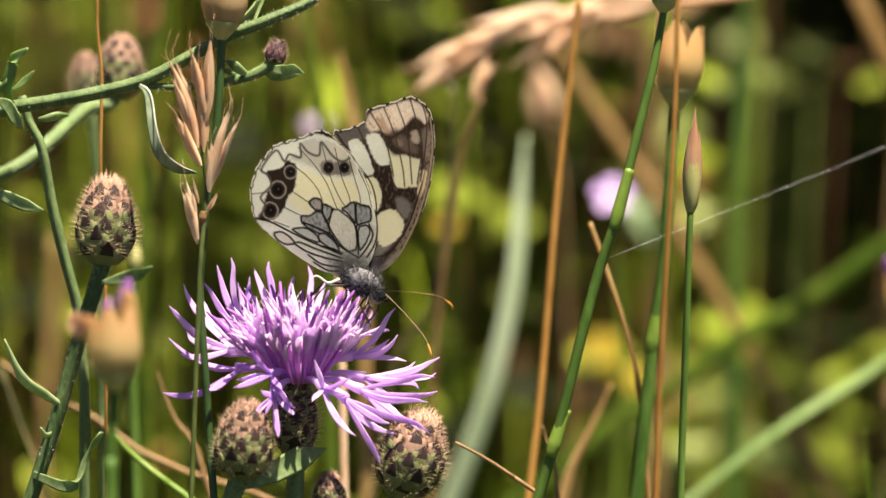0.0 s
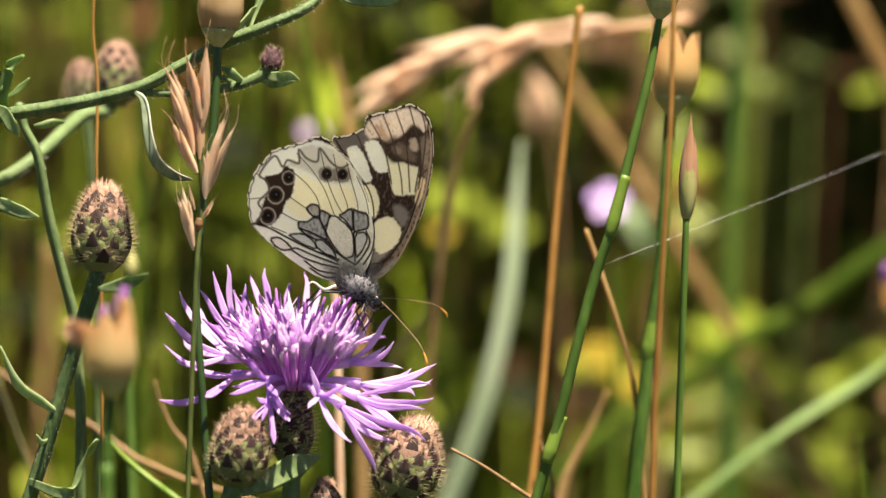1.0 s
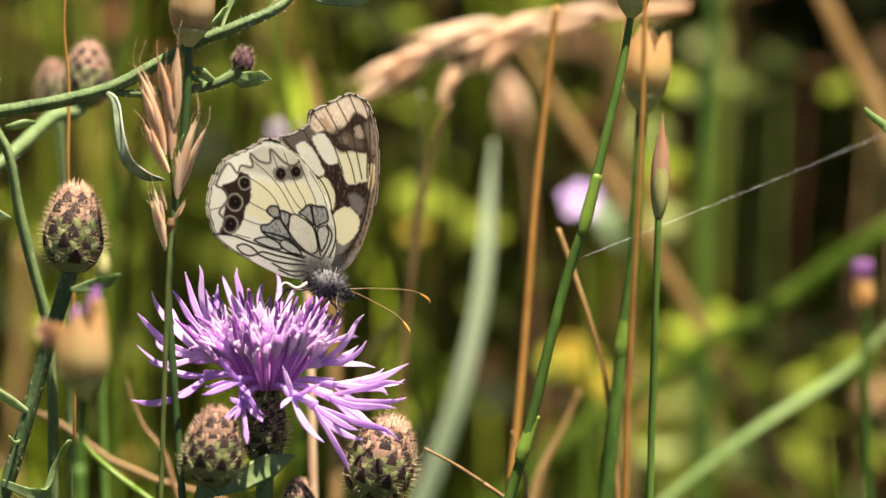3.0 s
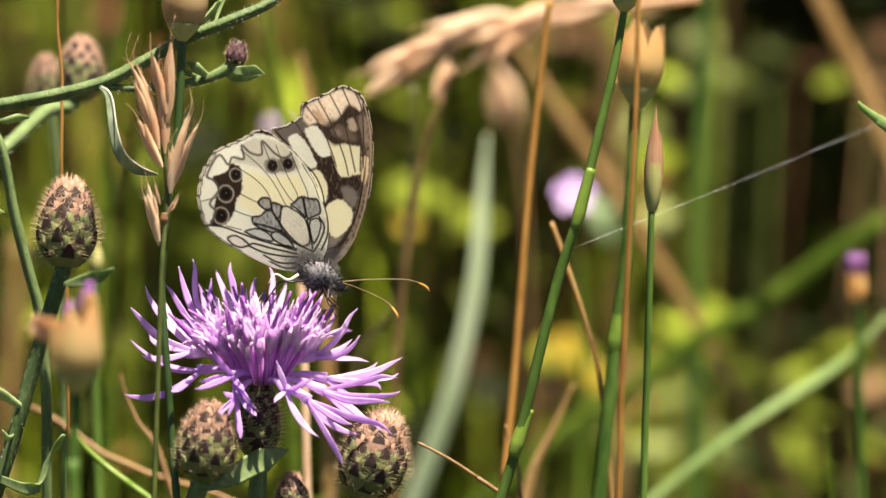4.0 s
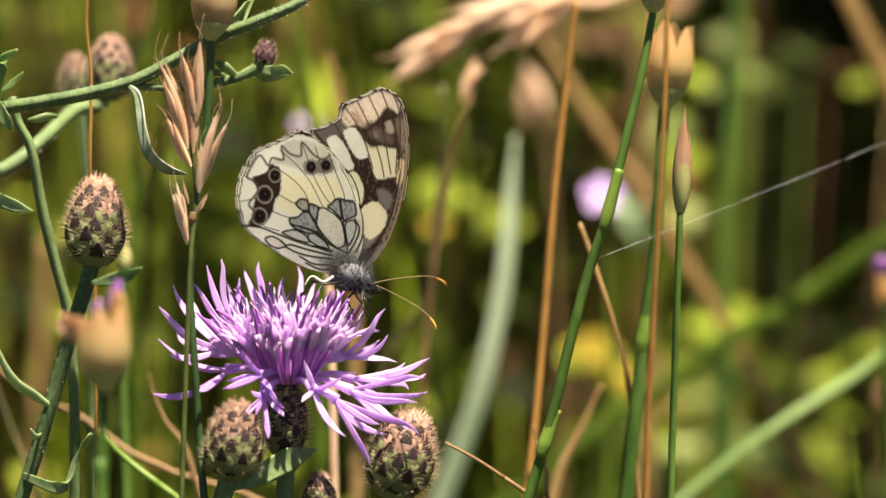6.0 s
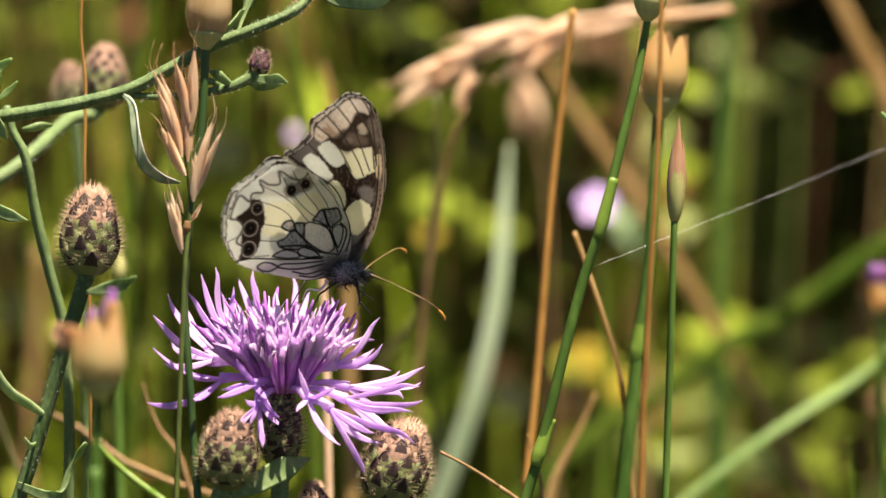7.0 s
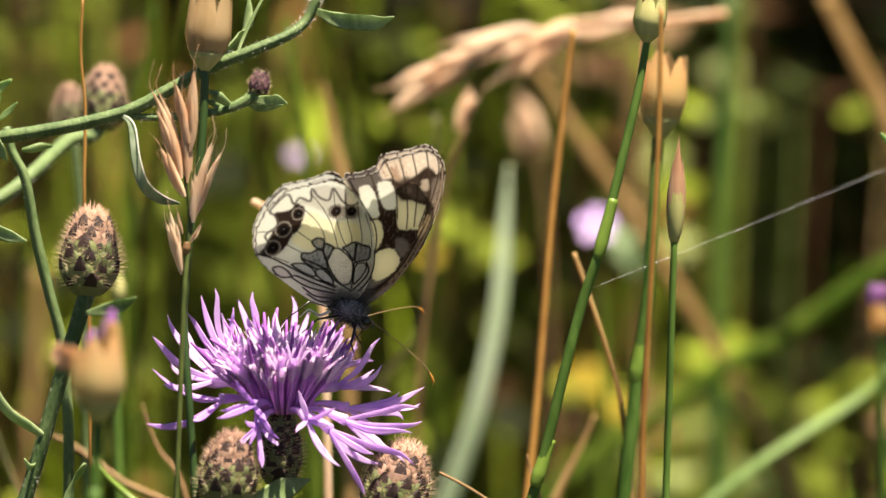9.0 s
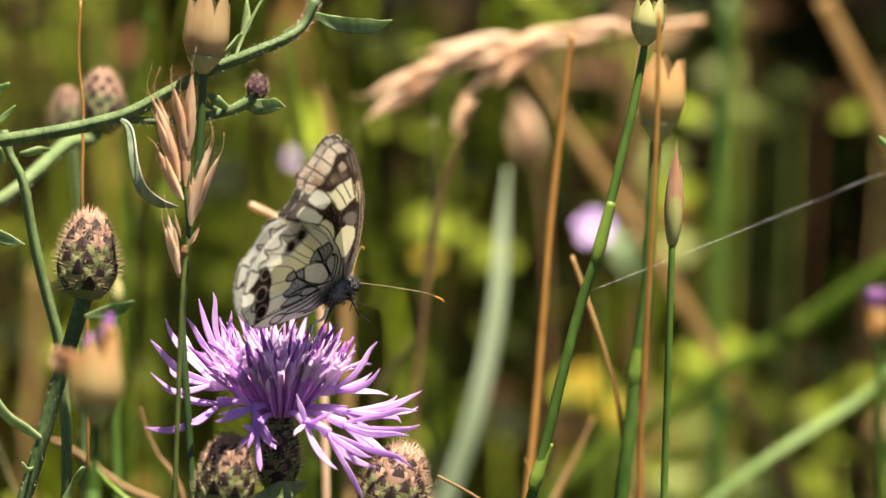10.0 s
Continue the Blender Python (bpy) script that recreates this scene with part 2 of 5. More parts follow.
def tube(name, pts, wide, mat, parent, label="", **kw):
    bm = bmesh.new()
    sweep(bm, pts, wide, **kw)
    return part(name, bm, mat, parent, label)


def lathe(bm, prof, axis_pts=None, n=16, mat=0, wobble=0.0):
    """Rings of radius r at height z for the pairs in prof, round the z axis."""
    rings = []
    for r, z in prof:
        rings.append([bm.verts.new((r * math.cos(2 * math.pi * k / n) * (1 + wobble * (k % 2)),
                                    r * math.sin(2 * math.pi * k / n) * (1 + wobble * (k % 2)), z)) for k in range(n)])
    for a, b in zip(rings, rings[1:]):
        for k in range(n):
            f = bm.faces.new((a[k], a[(k + 1) % n], b[(k + 1) % n], b[k]))
            f.material_index = mat
    bm.faces.new(rings[0][::-1]).material_index = mat
    bm.faces.new(rings[-1]).material_index = mat


def grown(pts, lean=0.0):
    """The line carried on from its last point down into the ground."""
    p, q = Vector(pts[-2]), Vector(pts[-1])
    d = (q - p).normalized()
    mid = q + d * 0.06
    foot = Vector((mid.x + d.x * 0.10 + lean, mid.y + 0.02, -0.01))
    return [*pts, mid, Vector(((mid.x + foot.x) / 2, (mid.y + foot.y) / 2, mid.z * 0.5)), foot]


def upright(foot, tip):
    """A pose at foot whose z axis points to tip, its -y axis towards the eye."""
    z = (Vector(tip) - Vector(foot)).normalized()
    y = (Vector(foot) - EYE).normalized()
    y = (y - z * y.dot(z)).normalized()
    x = y.cross(z)
    m = Matrix((x, y, z)).transposed().to_4x4()
    m.translation = foot
    return m


# ---- ground ----
def ground_sheet():
    bm = bmesh.new()
    xs = [-300, -60, -15, -5, *[i * 0.25 for i in range(-12, 13)], 5, 15, 60, 300]
    ys = [-300, -60, -15, -5, *[i * 0.25 for i in range(-8, 25)], 8, 15, 40, 100, 300]
    rows = [[bm.verts.new((x, y, 0.02 * noise.noise((x * 1.7, y * 1.7, 0)) if abs(x) < 10 and abs(y) < 10 else 0)) for x in xs] for y in ys]
    for a, b in zip(rows, rows[1:]):
        for i in range(len(xs) - 1):
            bm.faces.new((a[i], a[i + 1], b[i + 1], b[i]))
    tagged(finish("ground", bm, SOIL), "dark brown soil with dry plant litter", "ground", kind="structure")


ground_sheet()


# ---- knapweed ----
def bract_mesh(scale_mat, tip_mat, fringe=2, hair=0.34):
    """One bract, 1 long along z, its face to -y: a ribbed scale, a dark pointed tip, a comb of fine bristles."""
    bm = bmesh.new()
    levels = ((0, 0.24), (0.22, 0.37), (0.42, 0.39), (0.55, 0.35), (0.66, 0.28), (0.78, 0.17), (0.92, 0.03))
    rows = [[bm.verts.new((x * h, -0.02 - 0.11 * (1 - x * x) * math.sin(math.pi * min(1, s * 0.8 + 0.15)) - (0.03 if x in (-0.5, 0.5) else 0.0), s))
             for x in (-1, -0.5, 0, 0.5, 1)] for s, h in levels]
    for i, (a, b) in enumerate(zip(rows, rows[1:])):
        for k in range(4):
            f = bm.faces.new((a[k], a[k + 1], b[k + 1], b[k]))
            f.material_index = 1 if i >= 4 or (i >= 2 and k in (1, 2)) else 0
    rnd = random.Random(3)
    for i in range(2, 7):
        for side in (0, 4):
            u = (1 if side else -1) * (6.4 - i) / 4.4
            for k in range(fringe):
                root = rows[i][side]
                a = u * 1.5 + rnd.uniform(-0.35, 0.35)
                d = Vector((math.sin(a), -0.25 - 0.65 * rnd.random(), math.cos(a) * 0.9)).normalized()
                s = d.cross(Vector((0, 1, 0))).normalized() * 0.014
                bm.faces.new([root, bm.verts.new(root.co + s), bm.verts.new(root.co + d * hair * rnd.uniform(0.75, 1.25))]).material_index = 2
    ob = finish("bract", bm, [scale_mat, tip_mat, BRISTLE])
    me = ob.data
    bpy.data.objects.remove(ob)
    return me


BRACT_MESH = bract_mesh(BRACT, BRACT_TIP)
PURPLE_BRACT_MESH = bract_mesh(PURPLE_SCALE, BRACT_TIP, 2, 0.5)
PINK_BRACT_MESH = bract_mesh(PINK_DOWN, BRACT_TIP, 3, 0.30)


def involucre(parent, foot, tip, width, seed, rows=6, tuft=True, name="involucre", mesh=None):
    """The egg-shaped head of overlapping bracts from foot to tip, with its pinkish down."""
    rnd = random.Random(seed)
    h = (Vector(tip) - Vector(foot)).length
    m = upright(foot, tip)
    r = width / 2

    def prof(s):
        return r * 0.78 * float(np.interp(s, (0, 0.06, 0.16, 0.32, 0.5, 0.68, 0.84, 0.95, 1.0), (0.35, 0.66, 0.90, 1.0, 0.95, 0.80, 0.60, 0.40, 0.16)))

    bm = bmesh.new()
    lathe(bm, [(prof(s) * 0.88, s * h * 0.94) for s in [i / 12 for i in range(13)]], n=18)
    body = part(name, bm, SEED_DARK, parent)
    body.matrix_world = m
    body.matrix_basis = parent.matrix_world.inverted() @ m
    body.matrix_parent_inverse = Matrix()
    for j in range(rows):
        s = j / rows * (0.80 if tuft else 0.9)
        count = max(6, round(11.5 * prof(s + 0.05) / r))
        for k in range(count):
            a = 2 * math.pi * (k + 0.5 * (j % 2)) / count + rnd.uniform(-0.12, 0.12)
            rr, dz = prof(s), 0.02
            slope = math.atan2(prof(min(1, s + 0.2)) - prof(max(0, s)), 0.2 * h)
            ln = h * (0.37 - 0.12 * s) * rnd.uniform(0.92, 1.1)
            piece("bract", mesh if mesh and s > 0.2 else PINK_BRACT_MESH if s > 0.5 and tuft else BRACT_MESH, body,
                  Matrix.Rotation(a, 4, "Z") @ Matrix.Translation((0, -rr * 0.97, s * h)) @ Matrix.Rotation(slope * 0.85 + rnd.uniform(0.0, 0.12), 4, "X")
                  @ Matrix.Rotation(rnd.uniform(-0.1, 0.1), 4, "Y") @ Matrix.Diagonal((ln * 1.15, ln, ln, 1)))
    if tuft:
        bm = bmesh.new()
        lathe(bm, [(prof(s) * 0.98, s * h) for s in (0.72, 0.8, 0.88, 0.95, 1.0)], n=14)
        for k in range(620):
            s, a = rnd.uniform(0.66, 1.0), rnd.uniform(0, 2 * math.pi)
            rr = prof(s)
            p = Vector((rr * math.cos(a), rr * math.sin(a), s * h))
            d = Vector((math.cos(a) * (1.15 - s), math.sin(a) * (1.15 - s), 0.5 + 0.4 * rnd.random())) + Vector([rnd.uniform(-0.45, 0.45) for _ in range(3)])
            d.normalize()
            ln = h * rnd.uniform(0.06, 0.14)
            sd = d.orthogonal().normalized() * h * 0.0055
            v = [bm.verts.new(p + sd), bm.verts.new(p - sd * 0.5 + d.cross(sd)), bm.verts.new(p - sd * 0.5 - d.cross(sd)), bm.verts.new(p + d * ln)]
            for f in ((0, 1, 3), (1, 2, 3), (2, 0, 3)):
                bm.faces.new([v[i] for i in f])
        down = part("down", bm, PINK_DOWN, body, "pinkish tan down")
        down.matrix_parent_inverse = Matrix()
    return body


def stem_fuzz(bm, line, r, count, seed):
    """Short pale hairs along a stem."""
    rnd = random.Random(seed)
    for _ in range(count):
        i = rnd.randrange(len(line) - 1)
        p = line[i].lerp(line[i + 1], rnd.random())
        d = Vector([rnd.uniform(-1, 1) for _ in range(3)]).normalized()
        s = d.orthogonal().normalized() * 0.00003
        q = p + d * r * 0.9
        v = [bm.verts.new(q + s), bm.verts.new(q - s), bm.verts.new(q + d * 0.0004)]
        bm.faces.new(v).material_index = 1


def knapweed_stem(name, pts, r, parent, seed=1, root=True, fuzz=500):
    bm = bmesh.new()
    line = sweep(bm, grown(pts) if root else pts, r, n=14, ridge=0.13)
    stem_fuzz(bm, line[:max(3, (len(pts) - 1) * 5)], max(r) if isinstance(r, (list, tuple)) else r, fuzz, seed)
    return part(name, bm, [STEM, WHITE_HAIR], parent)


def leaf(pts, wide, parent, mat=LEAF, thick=0.00016, side=None, label="", name="leaf"):
    """A narrow leaf with a sunken midrib."""
    bm = bmesh.new()
    side = side if side is not None else SIGHT @ Vector((0.5, -0.3, 0.8))
    sweep(bm, pts, wide, spread(thick, 2), side=side, n=8, sub=7, fold=0.35)
    return part(name, bm, mat, parent, label)


def knapweed_bud(stem_pts, foot, tip, width, seed, label, stem_r=0.0009, rows=6, group="knapweed buds"):
    thing = base("knapweed_bud", grown(stem_pts)[-1], label, "flower bud", group)
    knapweed_stem("stem", stem_pts, [stem_r * 1.15, stem_r, stem_r, stem_r * 1.1], thing, seed)
    involucre(thing, foot, tip, width, seed, rows=rows)
    return thing


U = 1 / GRID

bud_l = knapweed_bud([at(184, 462, 0), at(172, 500, 0), at(135, 620, 1), at(92, 770, 2), at(50, 900, 3)], at(184, 466, 0), at(193, 317, 0), 120 * U, 5,
                     "unopened knapweed bud with dark-tipped bristly bracts on a ribbed green stem", 0.00092)
leaf([at(108, 718, 1), at(80, 700, 0), at(38, 668, -3), at(8, 600, -4)], [0.0004, 0.0007, 0.0007, 0.0001], bud_l)
leaf([at(95, 765, 2), at(82, 772, 0), at(72, 757, -1)], [0.0004, 0.0005, 0.0001], bud_l)
leaf([at(60, 840, 2), at(125, 860, -2), at(150, 810, -2), at(178, 765, -3)], [0.0005, 0.0009, 0.0009, 0.0006], bud_l)

bud_m = knapweed_bud([at(425, 838, -7), at(418, 862, -7), at(405, 900, -6), at(392, 960, -5)], at(427, 846, -7), at(439, 712, -8), 116 * U, 7,
                     "unopened knapweed bud with pinkish down below the flower", 0.0011)
leaf([at(430, 860, -6), at(480, 838, -4), at(530, 812, -2), at(577, 794, 0)], [0.0006, 0.0015, 0.0017, 0.0001], bud_m, thick=0.0002,
     side=SIGHT @ Vector((0.3, 0.3, 1)))
bud_r = knapweed_bud([at(705, 872, 4), at(700, 900, 4), at(690, 960, 4), at(680, 1020, 4)], at(708, 878, 4), at(752, 731, 3), 142 * U, 9,
                     "large unopened knapweed bud leaning beside the flower", 0.0011, 6)
bud_s = knapweed_bud([at(585, 925, 2), at(588, 960, 2), at(590, 1000, 2)], at(586, 930, 2), at(582, 838, 2), 74 * U, 11,
                     "small unopened knapweed bud below the flower", 0.0008, 5)

# Two buds out of the focus, on one bent stem each
bud_b = knapweed_bud([at(205, 170, 46), at(190, 187, 44), at(150, 195, 40), at(90, 250, 30), at(30, 296, 26), at(-60, 340, 26)],
                     at(208, 176, 46), at(217, 66, 46), 106 * U, 13, "blurred knapweed bud behind the branch, on a bent stem", 0.00095)
bud_c = knapweed_bud([at(158, 165, 64), at(165, 240, 64), at(178, 420, 66), at(182, 700, 68), at(186, 900, 68)], at(158, 186, 70), at(150, 98, 70), 84 * U, 15,
                     "blurred knapweed bud behind another bud", 0.0006, 6)


# ---- the flower ----
def lobe(bm, root, tip, bow, wide, mat=0, seed=0):
    """One pointed petal lobe, bowed by bow, its end curled."""
    a, b = Vector(root), Vector(tip)
    rnd = random.Random(seed)
    d = b - a
    curl = Vector([rnd.uniform(-0.07, 0.07) for _ in range(3)]) * d.length
    side = d.cross(a - EYE).normalized() + Vector([rnd.uniform(-0.6, 0.6) for _ in range(3)])
    pts = [a, a.lerp(b, 0.2) + bow * 0.55, a.lerp(b, 0.42) + bow, a.lerp(b, 0.64) + bow * 0.9 + curl * 0.4, a.lerp(b, 0.84) + bow * 0.45 + curl * 0.7, b]
    sweep(bm, pts, [wide * 0.45, wide * 0.72, wide * 0.95, wide, wide * 0.62, wide * 0.04], [0.00012, 0.0001, 0.0001, 0.00008, 0.00003],
          side=side, n=6, sub=3, mat=mat, fold=0.42)


def ray_floret(head, heart, fork, tips, seed):
    """A large outer floret: a slender tube from the heart to the fork, then long lobes to the tips."""
    rnd = random.Random(seed)
    bm = bmesh.new()
    mid = heart.lerp(fork, 0.5) + (SIGHT @ Vector((0, 0, 0.0008)))
    sweep(bm, [heart, mid, fork], [0.0003, 0.0004, 0.0008], n=7, sub=4)
    for k, tip in enumerate(tips):
        d = (tip - fork)
        bow = (SIGHT @ Vector((rnd.uniform(-0.09, 0.09), rnd.uniform(-0.08, 0.02), rnd.uniform(-0.16, 0.04)))) * d.length
        lobe(bm, fork.lerp(heart, 0.06), tip, bow, min(0.00050, 0.00030 + d.length * 0.025), 0, seed * 7 + k)
    part("ray_floret", bm, PETAL, head)


def disc_floret_mesh(seed):
    """A slender inner floret along z, 1 long, bending outwards: pale tube, narrow lobes, deep purple anther tube."""
    rnd = random.Random(seed)
    bm = bmesh.new()
    lean = rnd.uniform(-0.04, 0.10)
    neck = Vector((lean * 0.6, 0.01, 0.55))
    sweep(bm, [(0, 0, 0), (lean * 0.2, 0, 0.3), neck], [0.016, 0.020, 0.036], n=6, sub=2, mat=2)
    for k in range(5):
        a = 2 * math.pi * k / 5 + rnd.uniform(-0.3, 0.3)
        o = rnd.uniform(0.06, 0.26)
        c, s = math.cos(a), math.sin(a)
        top = rnd.uniform(0.82, 1.10)
        sweep(bm, [neck + Vector((0.022 * c, 0.022 * s, -0.04)), neck + Vector((0.05 * c, 0.05 * s, 0.14)), neck + Vector((0.09 * c, 0.09 * s, 0.28)),
                   (lean + o * c, o * s, top)], [0.026, 0.046, 0.040, 0.003], [0.008, 0.007, 0.006, 0.003], side=(-s, c, 0), n=5, sub=2, mat=0, fold=0.3)
    if seed % 5 in (0, 2, 4):
        sweep(bm, [neck, neck + Vector((0.02, 0.01, 0.3)), (lean + rnd.uniform(-0.08, 0.08), rnd.uniform(-0.08, 0.08), rnd.uniform(1.06, 1.22))], [0.024, 0.033, 0.012], n=6, sub=3, mat=1)
    ob = finish("disc_floret", bm, [PETAL_IN, ANTHER, PETAL_TUBE])
    me = ob.data
    bpy.data.objects.remove(ob)
    return me


def knapweed_flower():
    pts = [at(522, 800, 1), at(524, 830, 1), at(520, 900, 1), at(510, 980, 2)]
    thing = base("knapweed_flower", grown(pts)[-1], "open mauve knapweed flower with spreading forked florets", "flower")
    knapweed_stem("stem", pts, 0.0011, thing, 21)
    involucre(thing, at(521, 806, 1), at(527, 672, 0), 84 * U, 23, tuft=False)
    heart = at(527, 678, 0)

    def ray(x, y, w, *tips):
        ray_floret(thing, heart + (SIGHT @ Vector(((x - 527) * 0.12 * U, w * 0.1 * MM, 0.0004))), at(x, y, w), [at(*t) for t in tips], round(x + y))

    # left, from low to high
    ray(418, 652, -4, (288, 695, -6), (298, 598, -8), (370, 690, -9), (345, 640, -2))
    ray(405, 615, 0, (298, 540, -2), (325, 503, 2), (318, 625, -3), (352, 520, 5), (330, 585, 0))
    ray(432, 580, 3, (384, 468, 4), (409, 456, 1), (360, 500, 7), (376, 560, -2), (442, 490, 5))
    ray(470, 575, 6, (476, 462, 7), (450, 475, 9), (432, 510, 6), (497, 505, 6))
    # front
    ray(478, 662, -6, (412, 686, -9), (418, 672, -8), (470, 735, -10), (523, 722, -9), (446, 618, -8), (498, 690, -10))
    ray(484, 700, -7, (492, 775, -9), (440, 745, -10), (520, 735, -8), (462, 690, -10))
    ray(575, 690, -6, (630, 772, -9), (556, 636, -8), (552, 712, -10), (612, 700, -9), (622, 668, -8))
    ray(612, 706, -5, (673, 822, -8), (762, 770, -6), (690, 750, -9), (702, 768, -4))
    # right, from low to high
    ray(640, 690, -3, (775, 692, -4), (770, 668, -1), (758, 712, -6), (720, 740, -5), (745, 765, -3))
    ray(645, 668, 0, (779, 632, 1), (735, 640, 2), (772, 660, 3), (742, 690, 1), (705, 715, 0))
    ray(622, 630, 3, (700, 545, 4), (704, 592, 2), (690, 600, 6), (662, 560, 5), (720, 640, 6))
    # far side
    ray(600, 600, 8, (660, 550, 14), (640, 520, 12), (690, 585, 15), (615, 510, 13))
    ray(540, 580, 8, (545, 470, 13), (520, 490, 15), (575, 500, 14), (560, 520, 10))
    ray(450, 620, 7, (380, 560, 14), (400, 520, 15), (365, 600, 13), (420, 500, 14))
    rnd = random.Random(41)
    meshes = [disc_floret_mesh(s) for s in range(1, 8)]
    for k in range(84):
        rr = math.sqrt((k + 0.5) / 84)
        a = k * 2.39996 + rnd.uniform(-0.2, 0.2)
        foot = heart + SIGHT @ Vector((math.cos(a) * rr * 0.0030, math.sin(a) * rr * 0.0026, 0.0))
        lean = rr * radians(41) + rnd.uniform(-0.12, 0.12)
        d = SIGHT @ Vector((math.sin(lean) * math.cos(a) - 0.03, math.sin(lean) * math.sin(a) - 0.06, math.cos(lean)))
        ln = rnd.uniform(0.0105, 0.0138) * (1 - 0.12 * rr)
        m = upright(foot, foot + d) @ Matrix.Rotation(rnd.uniform(0, 6.28), 4, "Z") @ Matrix.Scale(ln, 4)
        piece("disc_floret", meshes[k % 7], thing, thing.matrix_world.inverted() @ m)
    return thing


knapweed_flower()


# ---- the branch over the flower ----
def knapweed_branch():
    main = [at(592, -60, 2), at(572, -18, 2), at(540, 8, 1), at(480, 34, 0), at(400, 66, 0), at(330, 104, 0), at(262, 140, 0), at(180, 163, 0), at(90, 180, 0), at(0, 196, 1), at(-90, 235, 4)]
    thing = base("knapweed_branch", grown(main)[-1], "long leaning knapweed branch with narrow leaves and a small bud", "branch")
    knapweed_stem("stem", main, [0.0006, 0.0007, 0.0008, 0.00085, 0.0009, 0.001], thing, 31, fuzz=900)
    # side shoot with the small bud
    shoot = [at(240, 152, 0), at(330, 154, 0), at(400, 146, -1), at(450, 132, -1), at(482, 114, -1)]
    knapweed_stem("side_shoot", shoot, [0.0004, 0.0005, 0.0006, 0.0008], thing, 33, False, 200)
    involucre(thing, at(484, 116, -1), at(494, 68, -1), 44 * U, 35, rows=4, tuft=False, name="small_bud", mesh=PURPLE_BRACT_MESH)
    leaf([at(476, 122, -1), at(500, 124, -3), at(518, 122, -3), at(538, 130, -3)], [0.0004, 0.0007, 0.0008, 0.0001], thing)
    leaf([at(470, 128, 0), at(488, 136, 2), at(512, 134, 2), at(530, 132, 2)], [0.0004, 0.0006, 0.0005, 0.0001], thing)
    leaf([at(440, 136, -1), at(415, 118, -3), at(396, 106, -2)], [0.0004, 0.0008, 0.0001], thing)
    leaf([at(432, 140, -1), at(405, 128, 1), at(380, 124, 2)], [0.0003, 0.0005, 0.0001], thing)
    # hanging leaf
    leaf([at(246, 150, 0), at(262, 168, -3), at(270, 225, -5), at(284, 272, -5), at(315, 297, -3), at(347, 306, -2)], [0.0003, 0.0005, 0.00065, 0.0008, 0.0008, 0.0002], thing,
         side=SIGHT @ Vector((1, -0.2, 0.4)), thick=0.0002, mat=HOARY)
    tube("leaf_margin", [at(248, 149, -1), at(268, 168, -4), at(277, 225, -6), at(291, 268, -6), at(318, 292, -4), at(347, 305, -2)], [0.00005, 0.00007, 0.00008, 0.00008, 0.00005],
         WHITE_HAIR, thing, "pale hairy leaf margin", n=6)
    # leaves near the tip of the branch
    leaf([at(590, -34, 2), at(630, -18, 0), at(690, -14, -1), at(727, -24, -1)], [0.0004, 0.0011, 0.0011, 0.0001], thing)
    leaf([at(445, 52, 1), at(460, 10, 3), at(490, -50, 4), at(520, -90, 5)], [0.0004, 0.0006, 0.0006, 0.0001], thing)
    leaf([at(400, 62, 1), at(440, 20, 4), at(462, -6, 5), at(470, -60, 6)], [0.0003, 0.0016, 0.0016, 0.0002], thing, LEAF)
    # shoot at the far end
    leaf([at(20, 184, 0), at(14, 150, -2), at(24, 108, -3), at(50, 86, -4)], [0.0003, 0.0008, 0.0009, 0.0002], thing, FRESH_BLADE)
    leaf([at(22, 160, 0), at(40, 148, -2), at(60, 126, -3)], [0.0003, 0.0006, 0.0001], thing, FRESH_BLADE)
    leaf([at(2, 168, -1), at(6, 150, -2), at(18, 124, -2)], [0.0004, 0.0008, 0.0002], thing, FRESH_BLADE)
    leaf([at(0, 178, -2), at(18, 190, -4), at(30, 210, -5), at(42, 230, -5)], [0.0004, 0.0010, 0.0010, 0.0001], thing)
    leaf([at(-10, 340, 4), at(20, 352, 2), at(50, 364, 1), at(77, 372, 0)], [0.0005, 0.0010, 0.0009, 0.0001], thing)
    leaf([at(120, 205, 12), at(100, 208, 8), at(68, 212, 8)], [0.0003, 0.0008, 0.0003], thing)
    return thing


knapweed_branch()


def leaning_stem():
    pts = [at(40, 170, 8), at(52, 215, 8), at(74, 262, 8), at(92, 360, 9), at(118, 470, 10), at(140, 560, 11), at(150, 700, 12), at(150, 900, 14)]
    thing = base("knapweed_plant", grown(pts)[-1], "thin green knapweed stem behind the buds", "stem")
    knapweed_stem("stem", pts, [0.0005, 0.0007, 0.0007, 0.0007], thing, 37, fuzz=200)


leaning_stem()


